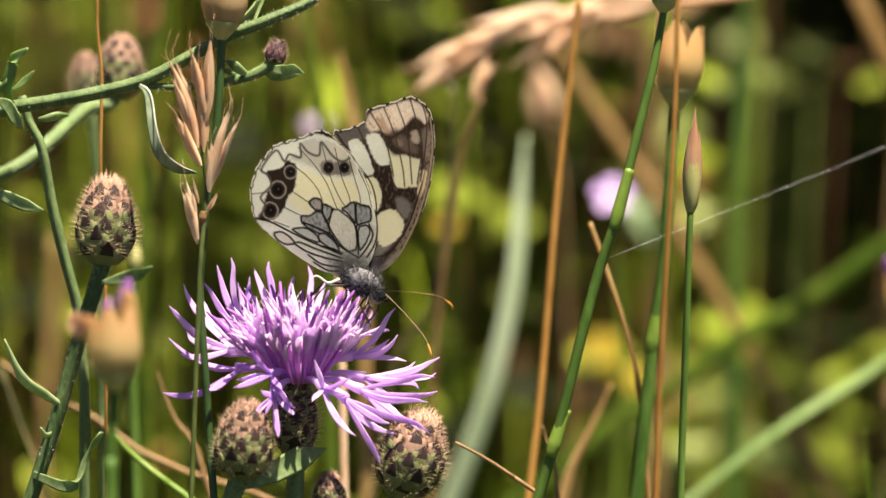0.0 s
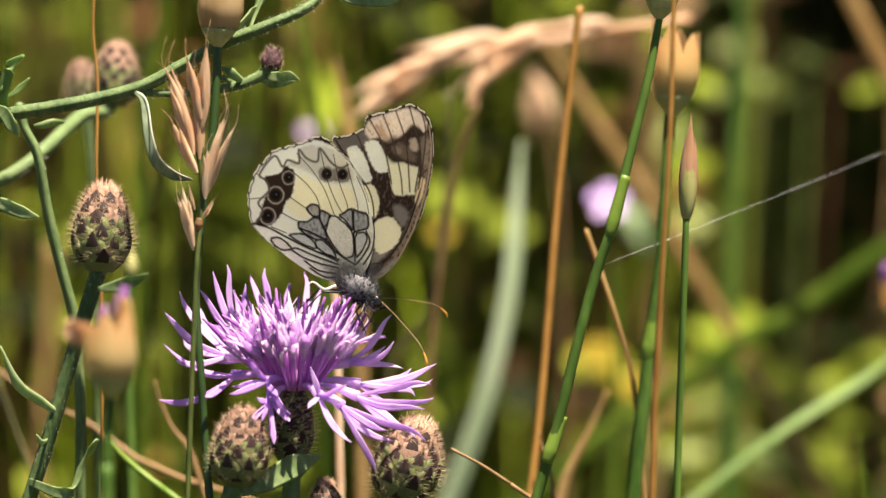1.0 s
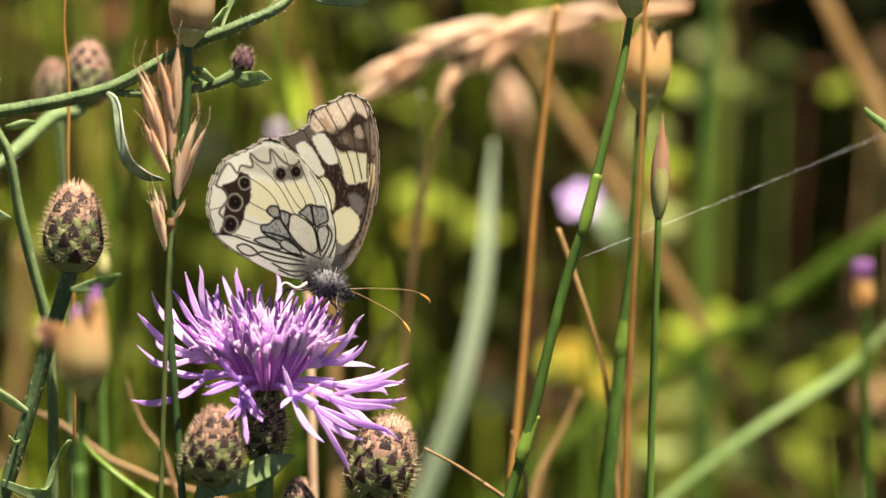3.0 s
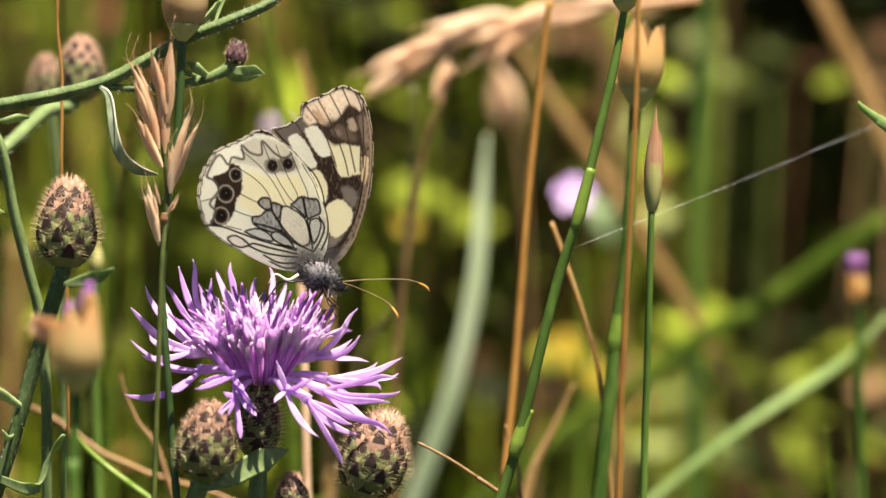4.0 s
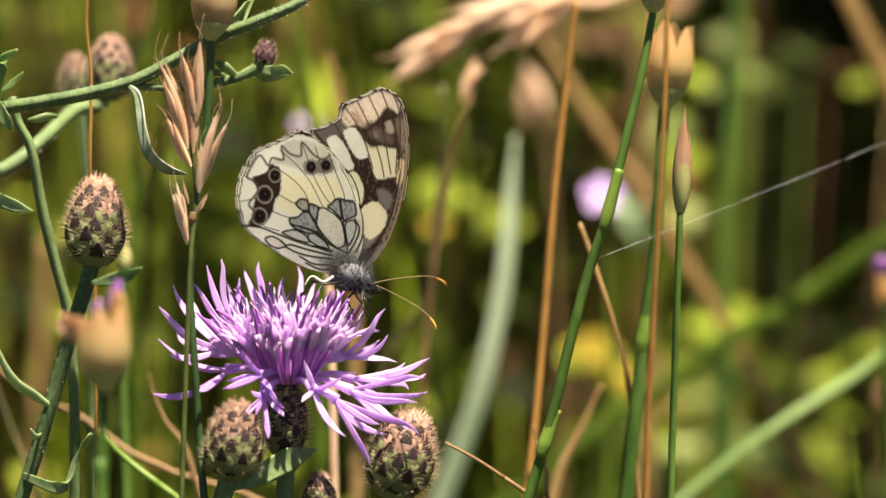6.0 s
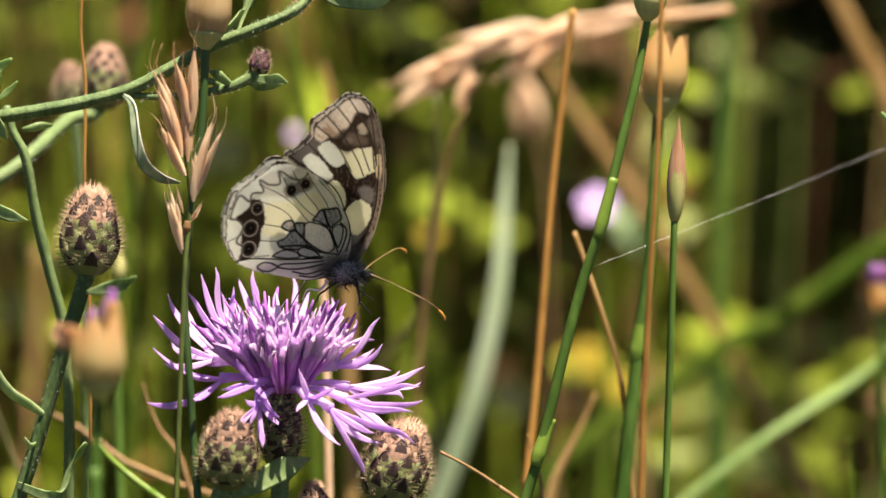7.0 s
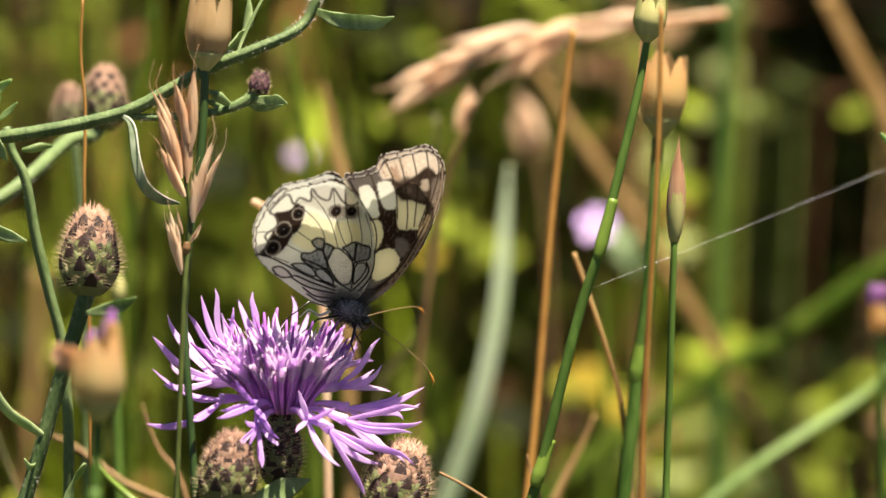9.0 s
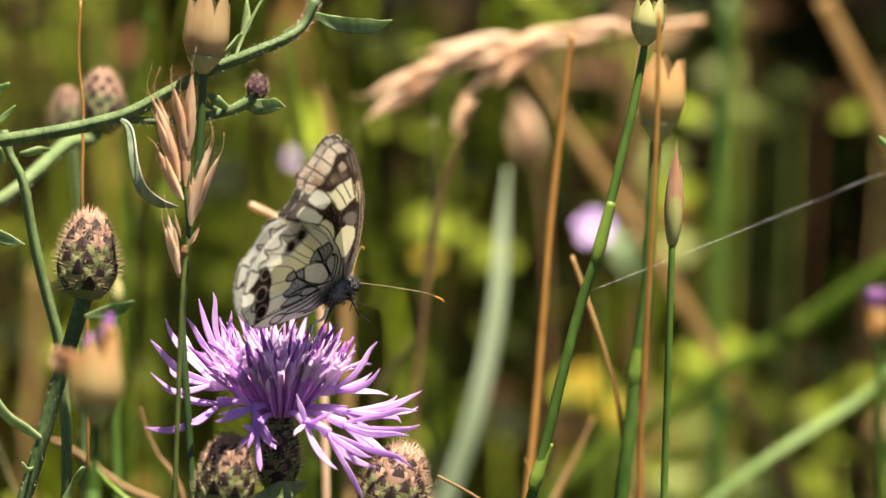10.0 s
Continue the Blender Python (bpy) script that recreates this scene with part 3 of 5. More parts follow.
# ---- dried calyx plants ----
def papery_teeth(body, prof, h, r, rnd, mats, split, count=6):
    """The cup's wall of ribbed strips, each ending in a blunt tooth."""
    for k in range(count):
        if split and k == 0:
            continue
        a0 = 2 * math.pi * k / count - math.pi / 2 - 0.2 + rnd.uniform(-0.08, 0.08)
        hi, span = rnd.uniform(0.84, 1.06), math.pi / count * 1.14
        out = rnd.uniform(-0.06, 0.10)
        bm = bmesh.new()
        rows = []
        for i in range(12):
            s = i / 11 * hi
            e = 1.0 if i < 8 else (0.92, 0.8, 0.6, 0.22)[i - 8]
            rows.append([bm.verts.new((math.cos(a0 + u * span * e) * q, math.sin(a0 + u * span * e) * q, s * h - 0.02 * h * u * u * (i > 9)))
                         for u in (-1, -0.5, 0, 0.5, 1)
                         for q in [prof(s) * (0.92 + 0.07 * (1 - u * u)) + out * r * max(0, i - 7) / 4]])
        for a, b in zip(rows, rows[1:]):
            for j in range(4):
                bm.faces.new((a[j], a[j + 1], b[j + 1], b[j]))
        tooth = part("calyx_tooth", bm, mats[1], body)
        tooth.matrix_parent_inverse = Matrix()


def calyx_head(parent, foot, tip, width, seed, mats, lobes=6, closed=False, split=False):
    """A papery calyx: a ridged urn wrapped by overlapping pointed bracts, open at the top unless closed."""
    rnd = random.Random(seed)
    h, r = (Vector(tip) - Vector(foot)).length, width / 2
    m = upright(foot, tip)

    def prof(s):
        if closed:
            return r * math.sin(math.pi * min(1, 0.08 + s * 0.92)) ** 0.8 * (1.15 - 0.6 * s)
        return r * float(np.interp(s, (0, 0.1, 0.25, 0.42, 0.62, 0.82, 1.1), (0.16, 0.42, 0.80, 1.0, 0.98, 0.90, 0.86)))

    bm = bmesh.new()
    if closed:
        cup = bmesh.new()
        lathe(cup, [(prof(s) * g, s * h) for s, g in ((0, 1.06), (0.06, 1.06), (0.14, 1.05), (0.24, 1.04), (0.34, 1.02), (0.44, 0.99), (0.52, 0.94), (0.56, 0.80))], n=16)
        sheath = part("calyx_base", cup, CALYX_GREEN, parent, "pale green base of the calyx")
        sheath.matrix_parent_inverse = Matrix()
        sheath.matrix_basis = parent.matrix_world.inverted() @ m
    deep = 0.86 if closed else 0.66
    lathe(bm, [(max(0.0001, prof(s) * (0.86 if closed else 0.74) * (1 - 0.75 * max(0, s - 0.6))), s * h * deep) for s in [i / 10 for i in range(11)]], n=20, wobble=0.05)
    body = part("calyx_tube", bm, mats[0], parent)
    body.matrix_parent_inverse = Matrix()
    body.matrix_basis = parent.matrix_world.inverted() @ m
    if not closed:
        papery_teeth(body, prof, h, r, rnd, mats, split)
        cup = bmesh.new()
        lathe(cup, [(prof(s) * g, s * h) for s, g in ((0, 1.05), (0.05, 1.06), (0.1, 1.06), (0.16, 1.05), (0.21, 1.03), (0.23, 0.90))], n=16)
        part("calyx_base", cup, CALYX_GREEN, body, "pale green base of the calyx").matrix_parent_inverse = Matrix()
        lobes = 0
    for k in range(lobes):
        a0 = 2 * math.pi * k / lobes + rnd.uniform(-0.15, 0.15) - math.pi / 2 + (math.pi / 3 if split else 0)
        hi = ((0.84 if k % 2 else 1.0) if closed else (0.66, 0.42, 0.55)[k % 3]) * rnd.uniform(0.93, 1.04)
        span = 2 * math.pi / lobes * (0.72 if closed else 0.36)
        bm = bmesh.new()
        rows = []
        for i in range(9):
            s = i / 8 * hi
            e = 1.0 if i < 6 else (0.92, 0.66, 0.22)[i - 6]
            rows.append([bm.verts.new((math.cos(a0 + u * span * e) * q, math.sin(a0 + u * span * e) * q, s * h + 0.012 * h * math.sin(5 * u + k)))
                         for u in (-1, -0.66, -0.33, 0, 0.33, 0.66, 1)
                         for q in [prof(s) * ((0.93 if closed else 1.02) + 0.05 * (k % 2) + 0.06 * (1 - u * u)) + (0.05 * r if i > 6 and not closed else 0)]])
        for a, b in zip(rows, rows[1:]):
            for j in range(6):
                f = bm.faces.new((a[j], a[j + 1], b[j + 1], b[j]))
        lf = part("calyx_bract", bm, mats[1 + (k % (len(mats) - 1))], body)
        lf.matrix_parent_inverse = Matrix()
    return body


def calyx_plant(stem_pts, r, foot, tip, width, seed, mats, label, stem_mat=SMOOTH_STEM, nodes_at=(), lobes=6, closed=False, category="seed head", split=False):
    thing = base("dried_calyx_plant", grown(stem_pts)[-1], label, category, "dried calyx plants")
    tube("stem", grown(stem_pts), r, stem_mat, thing, n=10)
    calyx_head(thing, foot, tip, width, seed, mats, lobes, closed, split)
    for a, b, rr in nodes_at:
        top = a + (b - a) * 2.6
        tube("stem_node", [a - (b - a) * 0.2, a, a.lerp(top, 0.2), a.lerp(top, 0.6), top], [rr * 0.85, rr * 1.10, rr * 1.30, rr * 1.14, rr * 1.0], NODE, thing, n=10)
    return thing


calyx_plant([at(1194, 190, 32), at(1186, 300, 31), at(1176, 460, 30), at(1157, 600, 30), at(1142, 730, 30), at(1124, 900, 30)], [0.0008, 0.001, 0.00105, 0.0011],
            at(1197, 196, 32), at(1204, 30, 32), 100 * U, 51, [CALYX_GREEN, CALYX_RIPE, CALYX_RIPE, CALYX_RIPE], "tan papery seed calyx open at the top on a green stem",
            nodes_at=[(at(1153, 622, 30), at(1158, 590, 30), 0.00095)])
calyx_plant([at(205, 690, -58), at(200, 740, -58), at(196, 820, -58), at(196, 900, -58)], [0.0006, 0.0008, 0.0010],
            at(204, 694, -58), at(200, 548, -58), 86 * U, 53, [SEED_DARK, CALYX_RIPE, CALYX_RIPE, CALYX_RIPE], "tan papery seed calyx with a dark ripe capsule, near the lens")
calyx_plant([at(392, 66, -4), at(390, 130, -4), at(384, 220, -4), at(372, 300, -4), at(358, 440, -5), at(354, 520, -5), at(362, 640, -6), at(368, 730, -6), at(380, 900, -7)], [0.00058, 0.00054, 0.00052, 0.00058],
            at(392, 72, -4), at(404, -70, -4), 84 * U, 55, [SEED_DARK, CALYX_PALE, CALYX_PALE, CALYX_GREEN], "tan papery seed calyx split over a dark green capsule", DARK_STEM)
calyx_plant([at(1174, 22, 5), at(1162, 90, 5), at(1150, 146, 5), at(1110, 312, 5), at(1092, 385, 5), at(1060, 480, 6), at(1028, 600, 6), at(985, 775, 7), at(950, 890, 8)], [0.0005, 0.0007, 0.00075, 0.0008],
            at(1173, 24, 5), at(1186, -60, 5), 62 * U, 57, [CALYX_GREEN, CALYX_GREEN, CALYX], "slender green stem with swollen nodes and a small tan calyx",
            nodes_at=[(at(1088, 398, 5), at(1098, 360, 5), 0.0007), (at(976, 802, 7), at(986, 772, 7), 0.00078)])
calyx_plant([at(1222, 372, 6), at(1220, 420, 6), at(1214, 600, 7), at(1208, 760, 8), at(1204, 900, 8)], [0.00045, 0.0005, 0.0005, 0.0006],
            at(1222, 376, 6), at(1231, 192, 6), 37 * U, 59, [CALYX_PINK, CALYX_PINK, CALYX_PINK], "narrow closed pinkish green calyx on a thin green stem", lobes=4, closed=True)
calyx_plant([at(238, 480, 60), at(232, 560, 60), at(236, 700, 60), at(242, 900, 60)], [0.0007, 0.0007, 0.0008],
            at(238, 484, 60), at(240, 420, 60), 30 * U, 61, [CALYX_GREEN, CALYX_GREEN, CALYX_GREEN], "green stem with a small green calyx behind the buds", lobes=4, closed=True)


calyx_plant([at(1588, 546, 105), at(1588, 620, 105), at(1590, 760, 105), at(1592, 900, 105)], [0.0006, 0.0007, 0.0008],
            at(1588, 550, 105), at(1584, 478, 105), 46 * U, 63, [CALYX, CALYX, CALYX, CALYX_PINK], "withered tan calyx with a mauve petal tip, out of focus")


# a pink petal tip and a pale leaf over the near calyx
def calyx_petals():
    thing = base("withered_petals", at(222, 545, -40), "withered mauve petals and pale leaf on a dried calyx", "petals")
    leaf([at(218, 580, -58), at(222, 545, -58), at(226, 516, -58)], [0.0016, 0.0015, 0.0009], thing, CALYX, name="petal")
    leaf([at(212, 548, -57), at(218, 520, -57), at(226, 494, -57)], [0.0009, 0.0014, 0.0006], thing, MAUVE, name="petal")
    leaf([at(186, 556, -57), at(188, 542, -57), at(194, 528, -57)], [0.0009, 0.0011, 0.0004], thing, MAUVE, name="petal")
    leaf([at(182, 500, -12), at(215, 494, -14), at(245, 484, -15), at(270, 472, -15)], [0.0003, 0.0008, 0.0009, 0.0002], thing)
    leaf([at(122, 566, -57), at(138, 574, -58), at(160, 578, -58), at(180, 600, -58)], [0.0008, 0.0015, 0.0015, 0.0008], thing, STRAW, name="petal")


calyx_petals()


# ---- stalks ----
def stalk(name, pts, r, mat, label, category="stalk", root=True, group=""):
    q = grown(pts) if root else pts
    thing = base(name, q[-1], label, category, group)
    tube("stem", q, r, mat, thing, n=8)
    line, rr = smooth_line(q), spread(r, 2)[0]
    for u in (0.3, 0.55):
        i = int(u * len(line))
        d = (line[i + 1] - line[i]).normalized() * rr
        tube("node", [line[i] - d * 2, line[i], line[i] + d * 1.5], [rr * 1.02, rr * 1.14, rr * 1.02], mat, thing, n=8)
    return thing


OCHRE_STALK = stalk("dry_stalk", [at(1026, 0, 44), at(1016, 70, 44), at(1000, 210, 44), at(984, 360, 43), at(968, 560, 42), at(954, 720, 41), at(934, 890, 40)], [0.0005, 0.00060, 0.00064], OCHRE,
      "ochre dry grass stalk", group="dry stalks")
stalk("dry_stalk", [at(1200, -40, -26), at(1198, 60, -26), at(1192, 240, -26), at(1178, 480, -26), at(1166, 700, -26), at(1160, 900, -26)], [0.0003, 0.0004, 0.0005], OCHRE,
      "brown dry grass stalk near the lens", group="dry stalks")
stalk("dry_stalk", [at(1044, 394, 30), at(1064, 450, 30), at(1100, 560, 30), at(1126, 660, 32), at(1138, 760, 34), at(1150, 900, 34)], [0.0003, 0.00035, 0.0004], DRY_BLADE,
      "thin straw-coloured dry stalk", group="dry stalks")
stalk("dry_stalk", [at(806, 783, 8), at(860, 812, 9), at(910, 845, 10), at(975, 890, 12)], [0.0002, 0.0003, 0.0004], BROWN, "thin bent brown stalk behind the bud", group="dry stalks")
stalk("dry_stalk", [at(960, 752, 26), at(968, 782, 26), at(980, 810, 24), at(990, 900, 24)], [0.0001, 0.0003, 0.0003], BROWN, "broken brown grass sheath", group="dry stalks")
stalk("dry_stalk", [at(176, -60, 12), at(172, 40, 12), at(180, 140, 12), at(178, 300, 12), at(186, 480, 14), at(190, 900, 14)], [0.0002, 0.00026, 0.00026], OCHRE, "thin amber grass stalk", group="dry stalks")
stalk("grass_stalk", [at(196, 768, 30), at(250, 818, 30), at(300, 856, 28), at(345, 890, 26)], [0.0004, 0.0005, 0.0005], NODE, "bent yellow-green grass stalk", group="grass stalks")
stalk("grass_stalk", [at(0, 640, 60), at(70, 690, 58), at(160, 735, 54), at(250, 800, 52)], [0.0003, 0.0004, 0.0004], BROWN, "bent brown grass stalk", group="grass stalks")
stalk("dry_stalk", [at(280, 660, 40), at(292, 700, 40), at(312, 745, 40), at(345, 790, 40), at(380, 900, 40)], [0.0001, 0.0004, 0.0004], BROWN, "curled brown dry stalk", group="dry stalks")
stalk("dry_stalk", [at(0, 650, 75), at(40, 760, 72), at(70, 840, 70), at(90, 900, 70)], [0.0003, 0.0004, 0.0004], CULM, "brown dry stalk behind the buds", group="dry stalks")


# ---- grass ear in front ----
def husk(bm, foot, tip, width, seed):
    """A pointed boat-shaped husk with an awn."""
    a, b = Vector(foot), Vector(tip)
    d = b - a
    rnd = random.Random(seed)
    side = d.cross(a - EYE).normalized()
    out = side * rnd.uniform(-0.05, 0.05) * d.length
    back = side.cross(d).normalized()
    back = back if back.dot(a - EYE) > 0 else -back
    rows = []
    for i in range(11):
        u = i / 10
        hw = width * float(np.interp(u, (0, 0.15, 0.35, 0.7, 0.9, 1), (0.3, 0.8, 1.0, 0.72, 0.36, 0.06)))
        mid = a.lerp(b, u) + out * 4 * u * (1 - u)
        rows.append([bm.verts.new(mid + side * hw * s + back * hw * (0.75 * s * s - 0.4 + 0.10 * math.cos(9.4 * s))) for s in (-1, -0.66, -0.33, 0, 0.33, 0.66, 1)])
    for p, q in zip(rows, rows[1:]):
        for k in range(6):
            bm.faces.new((p[k], p[k + 1], q[k + 1], q[k]))
    sweep(bm, [b - d * 0.03, b + d * 0.12, b + d * 0.32 + out * 3], [width * 0.09, width * 0.05, width * 0.02], n=4, sub=2)


def spikelet(parent, foot, tip, width, seed, count=4):
    rnd = random.Random(seed)
    bm = bmesh.new()
    a, b = Vector(foot), Vector(tip)
    side = (b - a).cross(a - EYE).normalized()
    for k in range(count):
        u = k / max(1, count - 1)
        f = a.lerp(b, 0.42 * u)
        s = (1 if k % 2 else -1) * width * rnd.uniform(0.5, 0.9)
        husk(bm, f, f + (b - a) * (0.66 - 0.10 * u) + side * s + (a - EYE).normalized() * rnd.uniform(-1, 1) * width, width * rnd.uniform(0.5, 0.7), seed * 10 + k)
    return part("spikelet", bm, STRAW, parent, "pale straw-pink husks")


def grass_ear():
    pts = [at(352, 150, -7), at(356, 240, -7), at(366, 340, -7), at(356, 450, -9), at(350, 580, -10), at(344, 740, -11), at(338, 900, -12)]
    thing = base("grass_ear", grown(pts)[-1], "dry straw-pink grass ear on a thin dark stalk", "grass")
    tube("stalk", grown(pts), [0.0003, 0.00035, 0.00035, 0.00036], OLIVE_STEM, thing, n=8)
    rnd = random.Random(77)
    for husks in ((((350, 262), (299, 108), 8), ((348, 255), (310, 110), 8), ((350, 245), (332, 172), 6)), (((356, 294), (313, 206), 9), ((352, 280), (322, 226), 6)),
                  (((362, 200), (338, 92), 9), ((364, 215), (372, 70), 10), ((360, 270), (352, 120), 8), ((366, 250), (366, 150), 7), ((354, 250), (338, 165), 5)),
                  (((370, 340), (405, 196), 8), ((374, 330), (422, 214), 7), ((368, 338), (374, 252), 7)), (((350, 425), (329, 318), 7), ((350, 432), (323, 340), 6)),
                  (((366, 374), (384, 342), 4), ((352, 360), (342, 318), 3))):
        bm = bmesh.new()
        for k, (f, t, wd) in enumerate(husks):
            husk(bm, at(*f, -8 + 0.4 * k), at(*t, -9 + 0.5 * k), 1.05 * wd * U, f[0] + t[1])
            for i in range(2):
                u = rnd.uniform(0.05, 0.35)
                foot = (f[0] + (t[0] - f[0]) * u, f[1] + (t[1] - f[1]) * u)
                far = rnd.uniform(0.72, 0.98)
                tip = (f[0] + (t[0] - f[0]) * far + rnd.uniform(-9, 9), f[1] + (t[1] - f[1]) * far + rnd.uniform(-4, 4))
                husk(bm, at(*foot, -8.3 + 0.4 * k + 0.3 * i), at(*tip, -9.4 + 0.5 * k + 0.5 * i), rnd.uniform(0.55, 0.85) * wd * U, f[0] + t[1] + i)
        part("spikelet", bm, STRAW, thing, "pale straw-pink husks")
    tube("node", [at(358, 398, -8), at(359, 386, -8), at(360, 374, -8)], [0.0004, 0.0006, 0.0004], BROWN, thing, n=8)


grass_ear()


# ---- spider thread ----
def spider_thread():
    a, b = at(1076, 457, 6), at(1700, 205, 40)
    thing = base("spider_thread", a, "fine glinting spider thread between the stems", "thread")
    bm = bmesh.new()
    sweep(bm, [a, a.lerp(b, 0.5) - Vector((0, 0, 0.0002)), b], 0.000014, n=5, sub=14)
    rnd = random.Random(2)
    for k in range(130):
        r = rnd.uniform(0.00002, 0.000045)
        ball(bm, a.lerp(b, rnd.uniform(0.05, 1)) - Vector((0, 0, 0.0001)), (r * 2.0, r, r), 0.38, 6)
    part("thread", bm, SILK, thing)
    return thing


# ---- the butterfly ----
# Wing plans are drawn on a sheet of 13 units to the millimetre, x forward, y down, hinge at HINGE.
SHEET = 13.0e3
HINGE = (635.0, 485.0)


def closed_line(pts, sub=12):
    p = np.array(pts, float)
    n = len(p)
    out = []
    for i in range(n):
        a, b, c, d = p[i - 1], p[i], p[(i + 1) % n], p[(i + 2) % n]
        for k in range(sub):
            t = k / sub
            out.append(0.5 * (2 * b + (c - a) * t + (2 * a - 5 * b + 4 * c - d) * t * t + (3 * b - a - 3 * c + d) * t ** 3))
    return np.array(out)


def line_gap(xy, pts):
    """The distance of every point from a polyline."""
    best = np.full(len(xy), 1e9)
    p = np.array(pts, float)
    for a, b in zip(p, p[1:]):
        d = b - a
        t = np.clip(((xy - a) @ d) / max(1e-9, d @ d), 0, 1)
        best = np.minimum(best, np.hypot(*(xy - a - t[:, None] * d).T))
    return best


def inside(xy, pts):
    """Signed distance to a smoothed closed outline, negative within."""
    p = np.array(pts, float)
    q = np.roll(p, -1, 0)
    p = np.stack([0.8 * p + 0.2 * q, 0.2 * p + 0.8 * q], 1).reshape(-1, 2)
    gap = line_gap(xy, np.vstack([p, p[:1]]))
    x, y = xy.T
    odd = np.zeros(len(xy), bool)
    for a, b in zip(p, np.roll(p, -1, 0)):
        hit = ((a[1] > y) != (b[1] > y)) & (x < (b[0] - a[0]) * (y - a[1]) / (b[1] - a[1] + 1e-12) + a[0])
        odd ^= hit
    return np.where(odd, -gap, gap)


def ease(lo, hi, v):
    t = np.clip((v - lo) / (hi - lo), 0, 1)
    return t * t * (3 - 2 * t)


CREAM, WHITE, GREY = (0.95, 0.93, 0.70), (0.91, 0.94, 0.86), (0.40, 0.42, 0.44)
UMBER, INK, PINKISH, BUFF = (0.040, 0.026, 0.020), (0.012, 0.010, 0.010), (0.94, 0.82, 0.70), (0.90, 0.72, 0.48)


class Pattern:
    """Colours laid over a wing plan."""

    def __init__(self, xy, ground):
        self.xy, self.rgb = xy, np.tile(np.array(ground, float), (len(xy), 1))
        self.rough = np.array([noise.noise((p[0] * 0.16, p[1] * 0.16, 1.0)) + 0.7 * noise.noise((p[0] * 0.5, p[1] * 0.5, 4.0)) for p in xy]) * 1.7
        self.dust = np.array([noise.noise((p[0] * 0.22, p[1] * 0.13, 7.0)) + 0.35 * noise.noise((p[0] * 0.7, p[1] * 0.7, 3.0)) for p in xy])

    def lay(self, colour, mask):
        self.rgb += (np.array(colour) - self.rgb) * np.clip(mask, 0, 1)[:, None]

    def patch(self, colour, pts, soft=1.6, strength=1.0):
        self.lay(colour, strength * ease(soft, -soft, inside(self.xy, pts) + self.rough))

    def rim(self, colour, pts, wide, soft=0.9):
        self.lay(colour, ease(wide + soft, wide - soft, np.abs(inside(self.xy, pts) + self.rough * 0.4)))

    def vein(self, colour, pts, wide=1.0, soft=0.9):
        p = [tuple(v) for v in pts]
        line = [(*q, 0) for q in p]
        fine = [(v.x, v.y) for v in smooth_line(line, 5)]
        self.lay(colour, ease(wide + soft, max(0, wide - soft), line_gap(self.xy, fine)))

    def eye(self, x, y, r, ring=0.38):
        g = np.hypot(self.xy[:, 0] - x, (self.xy[:, 1] - y) * 0.95) + self.rough * 0.5
        self.lay((ring, ring * 0.92, ring * 0.84), ease(r + 1.2, r - 1.2, g))
        self.lay(UMBER, ease(r * 0.82 + 1.4, r * 0.82 - 1.4, g))
        self.lay(INK, ease(r * 0.55 + 1.5, r * 0.55 - 1.5, g))
        self.lay((0.13, 0.13, 0.14), 0.7 * ease(2.4, 0.8, np.hypot(self.xy[:, 0] - x - 1, self.xy[:, 1] - y + 1)))


